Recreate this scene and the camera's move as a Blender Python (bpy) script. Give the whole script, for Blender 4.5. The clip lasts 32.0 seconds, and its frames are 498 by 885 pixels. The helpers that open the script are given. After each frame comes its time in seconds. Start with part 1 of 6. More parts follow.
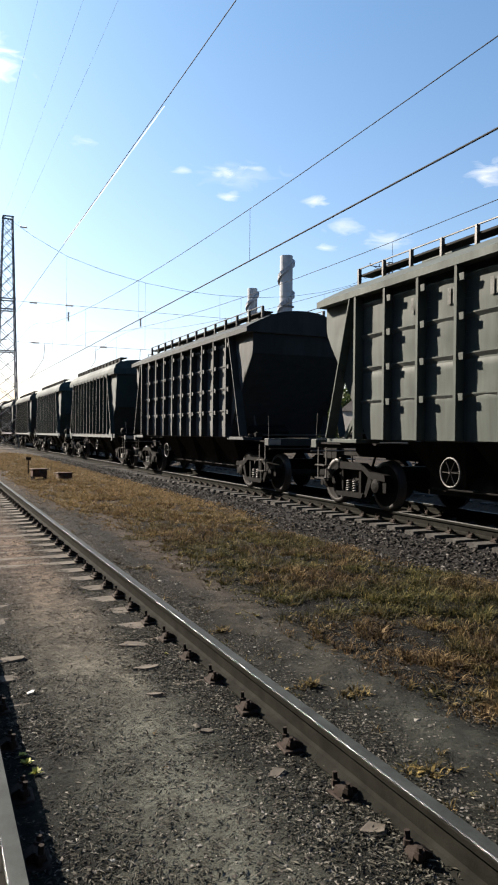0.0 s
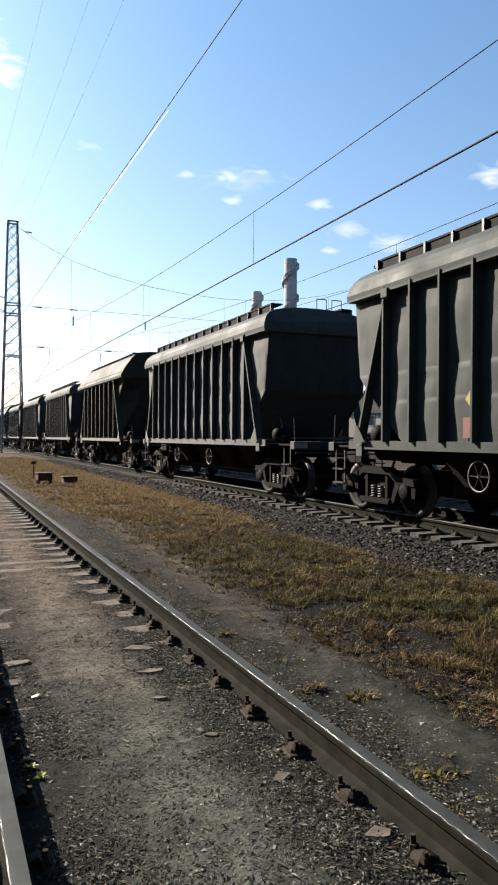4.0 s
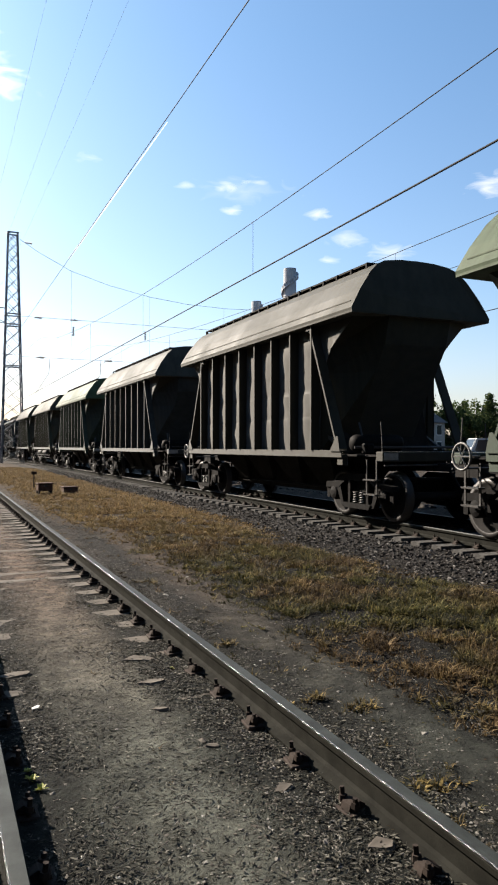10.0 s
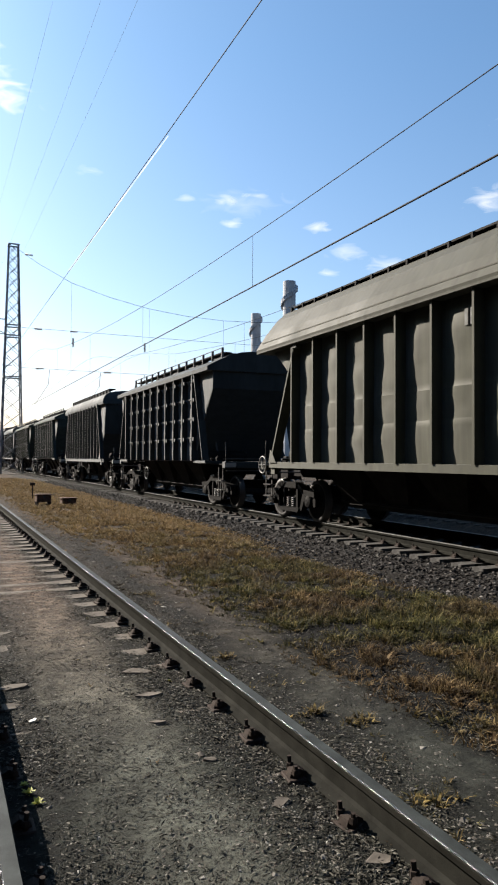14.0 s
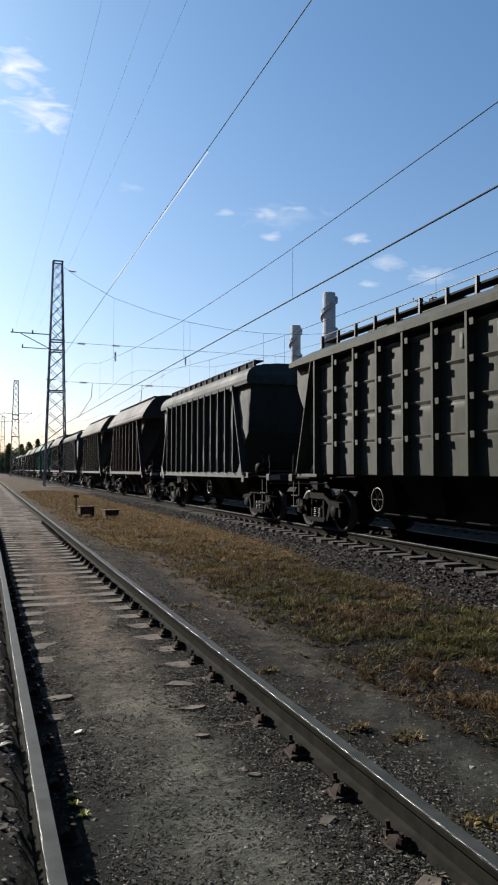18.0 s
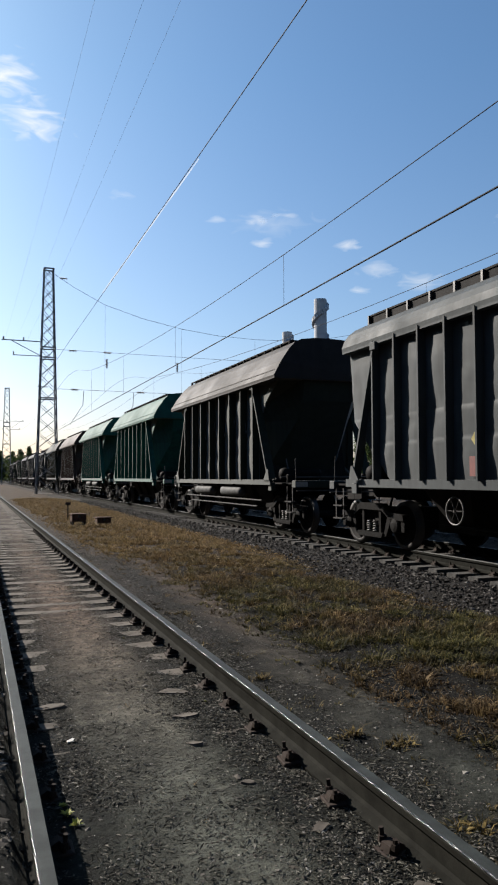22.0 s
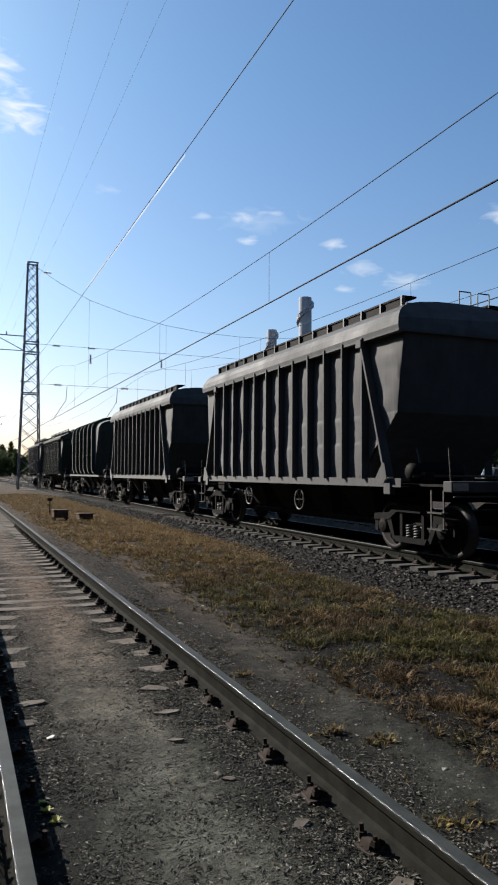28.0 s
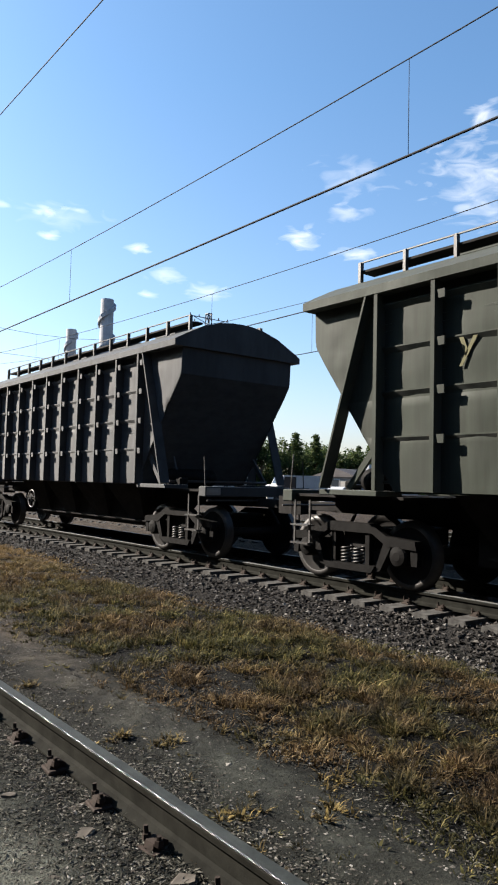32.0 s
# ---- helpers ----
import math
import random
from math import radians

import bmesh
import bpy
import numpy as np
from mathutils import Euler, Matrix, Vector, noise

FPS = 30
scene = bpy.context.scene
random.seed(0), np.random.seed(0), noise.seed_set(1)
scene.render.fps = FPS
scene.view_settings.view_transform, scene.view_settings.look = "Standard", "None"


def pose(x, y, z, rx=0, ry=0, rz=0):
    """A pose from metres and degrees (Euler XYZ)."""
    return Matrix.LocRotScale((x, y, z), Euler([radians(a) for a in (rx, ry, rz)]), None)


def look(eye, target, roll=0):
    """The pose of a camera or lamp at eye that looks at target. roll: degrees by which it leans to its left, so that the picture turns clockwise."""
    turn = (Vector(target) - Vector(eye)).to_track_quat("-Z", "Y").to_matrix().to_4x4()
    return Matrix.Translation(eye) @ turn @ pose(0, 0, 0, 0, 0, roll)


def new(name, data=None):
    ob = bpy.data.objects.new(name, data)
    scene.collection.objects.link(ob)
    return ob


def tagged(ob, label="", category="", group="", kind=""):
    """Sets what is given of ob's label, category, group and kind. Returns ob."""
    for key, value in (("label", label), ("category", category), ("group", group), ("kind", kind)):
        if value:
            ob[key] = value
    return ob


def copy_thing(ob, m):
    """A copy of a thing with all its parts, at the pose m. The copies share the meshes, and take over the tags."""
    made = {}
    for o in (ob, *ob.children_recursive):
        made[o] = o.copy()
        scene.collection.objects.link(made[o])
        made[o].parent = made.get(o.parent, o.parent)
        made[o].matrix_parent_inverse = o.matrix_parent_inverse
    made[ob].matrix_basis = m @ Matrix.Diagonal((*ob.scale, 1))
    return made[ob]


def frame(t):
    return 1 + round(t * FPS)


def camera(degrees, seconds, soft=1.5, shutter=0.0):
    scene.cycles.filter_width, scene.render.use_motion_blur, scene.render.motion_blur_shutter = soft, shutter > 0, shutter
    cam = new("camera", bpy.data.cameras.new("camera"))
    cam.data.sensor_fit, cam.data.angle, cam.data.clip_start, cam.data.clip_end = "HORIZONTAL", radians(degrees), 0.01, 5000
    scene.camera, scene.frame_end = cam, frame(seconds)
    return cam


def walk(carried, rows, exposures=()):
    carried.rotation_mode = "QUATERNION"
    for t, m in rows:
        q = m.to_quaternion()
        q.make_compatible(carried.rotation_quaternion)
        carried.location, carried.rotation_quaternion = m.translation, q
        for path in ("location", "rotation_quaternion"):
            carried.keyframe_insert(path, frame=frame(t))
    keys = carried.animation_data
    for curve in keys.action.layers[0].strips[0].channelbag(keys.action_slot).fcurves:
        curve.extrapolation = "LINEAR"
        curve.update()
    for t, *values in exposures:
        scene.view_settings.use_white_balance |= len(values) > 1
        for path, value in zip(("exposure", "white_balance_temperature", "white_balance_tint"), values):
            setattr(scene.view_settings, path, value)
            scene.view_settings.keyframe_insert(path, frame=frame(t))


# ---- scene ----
# The camera is held in the hand beside the near track: x right, y along the rails, z up.
RAIL = 0.18           # rail top above the dirt
NEAR_C, FAR_C = 1.065, 8.93   # middle lines of the two tracks
SECONDS = 32.0

# seconds, x, y, z, tilt, lean, turn
PATH = [
    (0.0, 0.004, 0.004, 1.669, -0.68, 0.54, -23.83),
    (0.5, 0.007, 0.011, 1.665, -1.15, 0.57, -23.53),
    (1.0, 0.013, 0.014, 1.663, -1.27, 0.27, -23.61),
    (1.5, 0.011, 0.015, 1.664, -1.15, 0.46, -23.77),
    (2.0, 0.010, 0.012, 1.666, -0.91, 0.16, -23.46),
    (2.5, 0.014, 0.008, 1.667, -0.78, -0.08, -23.35),
    (3.0, 0.005, 0.010, 1.669, -0.37, 0.57, -23.40),
    (3.5, 0.009, 0.005, 1.668, -0.35, 0.36, -23.42),
    (5.5, 0.024, 0.020, 1.664, -0.76, 0.28, -23.43),
    (6.0, 0.024, 0.010, 1.670, -0.63, 0.18, -23.45),
    (6.5, 0.032, 0.017, 1.667, -0.89, -0.04, -23.50),
    (7.0, 0.028, 0.011, 1.671, -0.62, 0.04, -23.69),
    (7.5, 0.023, 0.014, 1.667, -0.50, 0.06, -23.77),
    (8.0, 0.019, 0.008, 1.667, -0.04, -0.07, -23.84),
    (8.5, 0.011, 0.004, 1.669, 0.09, 0.10, -23.85),
    (9.0, 0.013, 0.005, 1.666, 0.10, 0.02, -23.81),
    (9.5, 0.016, 0.005, 1.671, -0.04, 0.05, -23.48),
    (10.0, 0.013, 0.002, 1.668, 0.31, 0.03, -23.41),
    (10.5, 0.011, -0.004, 1.667, 0.63, 0.10, -23.75),
    (11.0, 0.009, -0.012, 1.672, 0.86, -0.03, -23.77),
    (11.5, 0.009, -0.012, 1.672, 0.94, -0.06, -24.00),
    (12.0, 0.015, -0.003, 1.669, 1.00, 0.14, -23.62),
    (12.5, 0.010, 0.002, 1.670, 1.02, 0.15, -23.55),
    (13.0, 0.002, -0.015, 1.671, 1.32, 0.21, -23.34),
    (13.5, 0.006, -0.011, 1.673, 1.18, 0.22, -23.45),
    (15.5, 0.007, -0.017, 1.676, 1.71, 0.42, -23.39),
    (16.0, -0.003, -0.008, 1.675, 1.91, 0.64, -23.05),
    (16.5, -0.003, -0.003, 1.676, 2.33, 0.13, -20.93),
    (17.0, -0.003, 0.009, 1.671, 2.35, 0.09, -20.30),
    (17.5, -0.002, 0.010, 1.671, 2.24, 0.18, -20.25),
    (18.0, -0.006, 0.003, 1.676, 2.21, 0.13, -20.27),
    (18.5, -0.010, -0.000, 1.676, 2.25, 0.15, -20.36),
    (19.0, -0.013, 0.006, 1.674, 2.30, 0.25, -20.17),
    (19.5, -0.019, 0.005, 1.672, 2.53, 0.32, -19.95),
    (20.0, -0.021, 0.007, 1.671, 2.62, 0.27, -20.06),
    (20.5, -0.029, -0.000, 1.675, 2.75, 0.67, -20.46),
    (21.0, -0.021, -0.002, 1.676, 2.62, 0.40, -20.67),
    (21.5, -0.010, -0.003, 1.678, 2.46, 0.03, -21.02),
    (22.0, -0.005, -0.004, 1.678, 2.71, -0.20, -20.90),
    (22.5, -0.014, -0.000, 1.671, 2.52, 0.25, -21.25),
    (23.0, -0.018, -0.002, 1.670, 2.47, 0.59, -21.63),
    (23.5, -0.017, 0.001, 1.673, 2.18, 0.80, -22.21),
    (24.0, -0.011, 0.003, 1.671, 2.22, 0.66, -22.05),
    (24.5, -0.007, 0.011, 1.672, 2.10, 0.68, -22.28),
    (25.0, -0.001, 0.009, 1.672, 1.90, 0.49, -22.16),
    (25.5, 0.004, 0.010, 1.673, 2.27, 0.07, -22.04),
    (27.5, 0.001, 0.007, 1.673, 2.24, 0.00, -22.29),
    (28.0, -0.006, 0.003, 1.674, 2.51, 0.32, -22.21),
    (28.5, -0.008, -0.004, 1.676, 2.49, 0.22, -22.40),
    (29.0, -0.006, -0.003, 1.678, 2.68, 0.18, -22.51),
    (29.5, -0.007, -0.011, 1.676, 2.79, 0.07, -22.63),
    (30.0, -0.010, -0.006, 1.675, 2.75, 0.30, -23.43),
    (30.5, -0.004, -0.005, 1.674, 2.85, 0.65, -24.37),
    (31.0, 0.006, -0.003, 1.670, 2.82, 0.57, -26.34),
    (31.5, 0.003, -0.018, 1.672, 3.05, 0.87, -30.29),
    (32.0, -0.012, -0.020, 1.666, 3.17, 1.37, -38.23),
]
cam = camera(38.3, SECONDS, soft=2.05)
walk(cam, [(t, pose(x, y, z, 0, 0, w) @ pose(0, 0, 0, 90 + p) @ pose(0, 0, 0, 0, 0, r)) for t, x, y, z, p, r, w in PATH],
     exposures=[(0, 1.78, 7550, 11), (8, 1.84, 7550, 11), (12, 1.76, 7450, 11), (15.5, 1.46, 7100, 10), (16.6, 1.25, 6950, 10), (23, 1.22, 6950, 10), (25, 1.28, 6950, 10), (28, 1.26, 6900, 10), (30, 1.18, 6850, 10), (31, 1.36, 6900, 10), (32, 1.94, 7200, 10)])

# ---- daylight: a low sun ahead and to the left, thin haze ----
SUN_AZ, SUN_EL = -32.0, 30.0     # degrees from the rails' direction, and above the horizon
world = bpy.data.worlds.new("sky")
scene.world = world
world.use_nodes = True
wn = world.node_tree
wn.nodes.clear()
sky = wn.nodes.new("ShaderNodeTexSky")
sky.sky_type = "NISHITA"
sky.sun_disc = False
sky.sun_elevation, sky.sun_rotation = radians(SUN_EL), radians(SUN_AZ)
sky.air_density, sky.dust_density, sky.ozone_density = 1.0, 1.5, 2.6
back = wn.nodes.new("ShaderNodeBackground")
back.inputs["Strength"].default_value = 0.060
wout = wn.nodes.new("ShaderNodeOutputWorld")
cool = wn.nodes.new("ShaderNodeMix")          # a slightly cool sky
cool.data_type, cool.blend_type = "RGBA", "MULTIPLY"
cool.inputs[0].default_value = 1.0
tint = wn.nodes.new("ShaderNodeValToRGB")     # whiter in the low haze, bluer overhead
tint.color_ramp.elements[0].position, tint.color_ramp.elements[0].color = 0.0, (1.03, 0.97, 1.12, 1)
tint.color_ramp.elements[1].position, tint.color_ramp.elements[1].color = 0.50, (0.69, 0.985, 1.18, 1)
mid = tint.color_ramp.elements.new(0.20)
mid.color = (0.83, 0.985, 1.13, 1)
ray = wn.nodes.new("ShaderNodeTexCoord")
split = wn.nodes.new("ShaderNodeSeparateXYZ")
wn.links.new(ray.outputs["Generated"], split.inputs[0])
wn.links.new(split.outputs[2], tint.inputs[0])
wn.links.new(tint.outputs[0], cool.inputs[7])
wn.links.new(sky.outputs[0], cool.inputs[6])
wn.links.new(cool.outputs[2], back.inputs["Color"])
wn.links.new(back.outputs[0], wout.inputs["Surface"])
sun = new("sun", bpy.data.lights.new("sun", "SUN"))
sun.data.energy, sun.data.angle, sun.data.color = 5.0, radians(0.5), (1.0, 0.955, 0.925)
a, e = radians(SUN_AZ), radians(SUN_EL)
sun.matrix_world = look((math.sin(a) * math.cos(e) * 50, math.cos(a) * math.cos(e) * 50, math.sin(e) * 50), (0, 0, 0))


# ---- materials ----
def material(name, rough=0.7, metal=0.0, spec=0.12):
    m = bpy.data.materials.new(name)
    m.use_nodes = True
    nt = m.node_tree
    b = nt.nodes["Principled BSDF"]
    b.inputs["Roughness"].default_value = rough
    b.inputs["Metallic"].default_value = metal
    b.inputs["Specular IOR Level"].default_value = spec if rough > 0.6 else 0.4
    return m, nt, b


def node(nt, kind, **inputs):
    n = nt.nodes.new(kind)
    for k, v in inputs.items():
        n.inputs[k.replace("_", " ")].default_value = v
    return n


def noise_tex(nt, scale, detail=6.0, rough=0.6, coord="Object", stretch=(1, 1, 1)):
    tc = nt.nodes.new("ShaderNodeTexCoord")
    mp = nt.nodes.new("ShaderNodeMapping")
    mp.inputs["Scale"].default_value = stretch
    nt.links.new(tc.outputs[coord], mp.inputs["Vector"])
    n = node(nt, "ShaderNodeTexNoise", Scale=scale, Detail=detail, Roughness=rough)
    nt.links.new(mp.outputs[0], n.inputs["Vector"])
    return n.outputs["Fac"]


def ramp(nt, fac, stops):
    r = nt.nodes.new("ShaderNodeValToRGB")
    els = r.color_ramp.elements
    while len(els) < len(stops):
        els.new(0.5)
    for el, (p, c) in zip(els, stops):
        el.position = p
        el.color = (*c, 1) if len(c) == 3 else c
    nt.links.new(fac, r.inputs[0])
    return r.outputs[0]


def mix(nt, a, b, fac, mode="MIX"):
    m = nt.nodes.new("ShaderNodeMix")
    m.data_type, m.blend_type = "RGBA", mode
    for sock, v in ((m.inputs[6], a), (m.inputs[7], b), (m.inputs[0], fac)):
        if hasattr(v, "is_linked"):
            nt.links.new(v, sock)
        else:
            sock.default_value = v if not isinstance(v, tuple) else (*v[:3], 1)
    return m.outputs[2]


def bump(nt, b, height, strength=0.3, distance=0.02):
    n = node(nt, "ShaderNodeBump", Strength=strength, Distance=distance)
    nt.links.new(height, n.inputs["Height"])
    nt.links.new(n.outputs[0], b.inputs["Normal"])


def plain(name, col, rough=0.7, metal=0.0, vary=0.35, scale=3.0, dark=None, rel=0.2):
    """A worn surface: one colour with soft stains and fine grain."""
    m, nt, b = material(name, rough, metal)
    big = noise_tex(nt, scale, 4)
    fine = noise_tex(nt, scale * 14, 6)
    d = dark or tuple(c * (1 - vary) for c in col)
    c1 = ramp(nt, big, [(0.35, d), (0.62, col)])
    c2 = mix(nt, c1, tuple(c * 0.6 for c in col), ramp(nt, fine, [(0.5, (0, 0, 0)), (0.75, (0.6, 0.6, 0.6))]))
    nt.links.new(c2, b.inputs["Base Color"])
    bump(nt, b, fine, rel, 0.01)
    return m


def paint(name, shine=0.36, low=0.46, high=0.66, dust=0.0):
    """Wagon paint: the thing's own colour, with rain streaks, dust towards the seams and rust spots."""
    m, nt, b = material(name, high)
    oi = nt.nodes.new("ShaderNodeObjectInfo")
    big = noise_tex(nt, 0.9, 5)
    streak = noise_tex(nt, 3.0, 5, 0.65, stretch=(1, 3.0, 0.22))
    spots = noise_tex(nt, 9.0, 8, 0.7)
    grime = ramp(nt, streak, [(0.34, (0.68, 0.67, 0.66)), (0.62, (1.08, 1.08, 1.08))])
    c = mix(nt, oi.outputs["Color"], grime, 1.0, "MULTIPLY")
    c = mix(nt, c, (0.020, 0.021, 0.019), ramp(nt, big, [(0.48, (0, 0, 0)), (0.78, (0.35, 0.35, 0.35))]))
    c = mix(nt, c, (0.027, 0.018, 0.012), ramp(nt, spots, [(0.63, (0, 0, 0)), (0.74, (0.7, 0.7, 0.7))]))
    nt.links.new(c, b.inputs["Base Color"])
    rg = ramp(nt, big, [(0.3, (low,) * 3), (0.7, (high,) * 3)])
    b.inputs["Specular IOR Level"].default_value = shine
    nt.links.new(rg, b.inputs["Roughness"])
    # a thin film of dust scatters light at a low angle
    b.inputs["Sheen Weight"].default_value, b.inputs["Sheen Roughness"].default_value = dust, 0.45
    sheet = noise_tex(nt, 1.6, 2, 0.4)
    bump(nt, b, sheet, 0.35, 0.05)
    return m


PAINT = paint("wagon paint", 0.06, 0.50, 0.66, 0.33)
ROOF_PAINT = paint("matte roof paint", 0.09, 0.55, 0.75, 0.13)
UNDER = plain("grimy running gear", (0.016, 0.015, 0.0145), 0.75, 0.0, 0.5, 4.0)
STEEL_DUSTY = plain("dusty cast steel", (0.030, 0.028, 0.027), 0.5, 0.0, 0.6, 5.0)
CAST = plain("oily cast steel", (0.0062, 0.0058, 0.0056), 0.7, 0.0, 0.6, 6.0)
PALE_IRON = plain("worn pale iron", (0.085, 0.084, 0.080), 0.5, 0.0, 0.3, 9.0)
TANK = plain("dusty grey tank paint", (0.060, 0.061, 0.060), 0.7, 0.0, 0.55, 5.0)
FADED = plain("faded lettering paint", (0.12, 0.125, 0.118), 0.7, 0, 0.6, 7.0)
TREAD = plain("worn wheel rim", (0.026, 0.024, 0.023), 0.5, 0.1, 0.5, 6.0)
WHITE_P = plain("faded white paint", (0.55, 0.54, 0.51), 0.6, 0, 0.3, 6.0)
PLATE_P = plain("dirty white plate paint", (0.20, 0.20, 0.19), 0.6, 0, 0.3, 12.0)
MURAL = plain("faded blue-green mural paint", (0.022, 0.060, 0.058), 0.65, 0, 0.4, 5.0)
RED_P = plain("faded red paint", (0.11, 0.022, 0.017), 0.6, 0, 0.3, 6.0)
STRAW_P = plain("faded yellow paint", (0.10, 0.096, 0.048), 0.65, 0, 0.4, 9.0)
YELLOW_P = plain("yellow paint", (0.20, 0.165, 0.03), 0.55, 0, 0.3, 6.0)
RAIL_TOP = plain("worn rail head", (0.034, 0.039, 0.037), 0.62, 0.30, 0.45, 8.0, rel=0.1)
MAIN_TOP = plain("worn main line rail head", (0.13, 0.127, 0.122), 0.6, 0.0, 0.3, 8.0, rel=0.05)
RAIL_BRIGHT = plain("wheel-polished band", (0.075, 0.077, 0.077), 0.20, 1.0, 0.5, 14.0, rel=0.45)
RAIL_SIDE = plain("rusty rail side", (0.0150, 0.0150, 0.0128), 0.8, 0.0, 0.45, 7.0)
RAIL_SIDE.node_tree.nodes["Principled BSDF"].inputs["Specular IOR Level"].default_value = 0.02
RUST = plain("rusted fastening", (0.030, 0.022, 0.018), 0.85, 0.0, 0.5, 15.0)
CONCRETE = plain("weathered concrete", (0.112, 0.098, 0.082), 0.9, 0.0, 0.45, 6.0)
SLEEPER_FAR = plain("pale concrete sleeper", (0.060, 0.058, 0.055), 0.9, 0.0, 0.6, 9.0)
GALV = plain("weathered lattice steel", (0.105, 0.118, 0.135), 0.6, 0.2, 0.35, 3.0)
WIRE = plain("oxidised copper wire", (0.018, 0.018, 0.02), 0.8, 0.0, 0.2, 3.0, rel=0.0)
INSUL = plain("glazed insulator", (0.10, 0.07, 0.06), 0.3, 0.0, 0.2, 3.0)
BRICK_STACK = plain("chimney concrete", (0.33, 0.345, 0.37), 0.9, 0.0, 0.3, 0.15)
for dull in (UNDER, CAST):
    dull.node_tree.nodes["Principled BSDF"].inputs["Specular IOR Level"].default_value = 0.06


def ground_material():
    m, nt, b = material("dirt, ash and dry turf", 0.95)
    tc = nt.nodes.new("ShaderNodeTexCoord")
    sep = nt.nodes.new("ShaderNodeSeparateXYZ")
    nt.links.new(tc.outputs["Object"], sep.inputs[0])
    big = noise_tex(nt, 0.55, 5, 0.6)
    mid = noise_tex(nt, 3.2, 8, 0.65)
    fine = noise_tex(nt, 38.0, 8, 0.75)
    grit = noise_tex(nt, 120.0, 4, 0.7)
    clod = noise_tex(nt, 11.0, 8, 0.7)
    edge = noise_tex(nt, 2.1, 9, 0.75)

    def calc(op, a, c, d=0.0):
        n = node(nt, "ShaderNodeMath")
        n.operation = op
        for k, v in enumerate((a, c, d)):
            if isinstance(v, (int, float)):
                n.inputs[k].default_value = v
            else:
                nt.links.new(v, n.inputs[k])
        return n.outputs[0]

    def strip(centre, half, soft, slope=0.0, wobble=1.0):
        """1 within a ragged lengthwise strip, 0 outside."""
        x = calc("SUBTRACT", sep.outputs[0], calc("MULTIPLY_ADD", sep.outputs[1], slope, centre))
        x = calc("ABSOLUTE", calc("ADD", x, calc("MULTIPLY_ADD", big, wobble * 0.5, -wobble * 0.25)), 0.0)
        x = calc("ADD", x, calc("MULTIPLY_ADD", edge, wobble, -wobble * 0.5))
        n = node(nt, "ShaderNodeMapRange")
        nt.links.new(x, n.inputs["Value"])
        n.inputs["From Min"].default_value, n.inputs["From Max"].default_value = half + soft, half - soft
        return n.outputs[0]

    dirt = ramp(nt, mid, [(0.3, (0.022, 0.0185, 0.0145)), (0.55, (0.040, 0.0335, 0.0265)), (0.75, (0.062, 0.052, 0.041))])
    ash = ramp(nt, clod, [(0.35, (0.0075, 0.0068, 0.0058)), (0.5, (0.029, 0.0255, 0.0205)), (0.66, (0.074, 0.065, 0.053))])
    c = mix(nt, dirt, ash, ramp(nt, big, [(0.38, (0.35,) * 3), (0.62, (0.95,) * 3)]))
    # trodden ways between the rails and beside them are bare and paler
    pale = ramp(nt, mid, [(0.3, (0.116, 0.096, 0.079)), (0.7, (0.178, 0.150, 0.126))])
    pale = mix(nt, pale, (0.040, 0.034, 0.026), ramp(nt, fine, [(0.54, (0,) * 3), (0.68, (0.8,) * 3)]))
    pale = mix(nt, pale, (0.034, 0.029, 0.023), ramp(nt, clod, [(0.56, (0,) * 3), (0.66, (0.75,) * 3)]))
    fade = node(nt, "ShaderNodeMapRange")
    nt.links.new(sep.outputs[1], fade.inputs["Value"])
    fade.inputs["From Min"].default_value, fade.inputs["From Max"].default_value = 10.0, 26.0
    fade.inputs["To Min"].default_value, fade.inputs["To Max"].default_value = 0.9, 0.25
    c = mix(nt, c, pale, calc("MULTIPLY", strip(1.03, 0.30, 0.20, 0.012, 0.7), fade.outputs[0]))
    tcol = ramp(nt, clod, [(0.3, (0.0050, 0.0037, 0.0024)), (0.5, (0.017, 0.0120, 0.0066)), (0.7, (0.034, 0.0245, 0.0130))])
    c = mix(nt, c, tcol, calc("MULTIPLY", strip(4.55, 1.55, 0.25, 0.0, 1.3), 0.9))
    c = mix(nt, c, (0.0075, 0.0060, 0.0046), ramp(nt, fine, [(0.57, (0,) * 3), (0.70, (0.75,) * 3)]))
    c = mix(nt, c, (0.17, 0.15, 0.125), ramp(nt, grit, [(0.62, (0,) * 3), (0.70, (0.8,) * 3)]))
    # dark dirt between the tracks, with the view's lower-right corner shading painted in
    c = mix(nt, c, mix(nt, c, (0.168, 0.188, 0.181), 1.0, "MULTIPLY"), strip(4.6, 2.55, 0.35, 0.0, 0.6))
    c = mix(nt, c, mix(nt, c, (0.45, 0.46, 0.46), 1.0, "MULTIPLY"), strip(-0.35, 0.55, 0.1, 0.0, 0.3))
    c = mix(nt, c, mix(nt, pale, (0.60, 0.61, 0.61), 1.0, "MULTIPLY"), calc("MULTIPLY", strip(2.44, 0.18, 0.24, 0.050, 0.7), fade.outputs[0]))
    far = node(nt, "ShaderNodeMapRange")
    nt.links.new(sep.outputs[1], far.inputs["Value"])
    far.inputs["From Min"].default_value, far.inputs["From Max"].default_value = 12.0, 20.0
    straw = ramp(nt, clod, [(0.3, (0.016, 0.0100, 0.0050)), (0.5, (0.042, 0.028, 0.0130)), (0.7, (0.075, 0.053, 0.0260))])
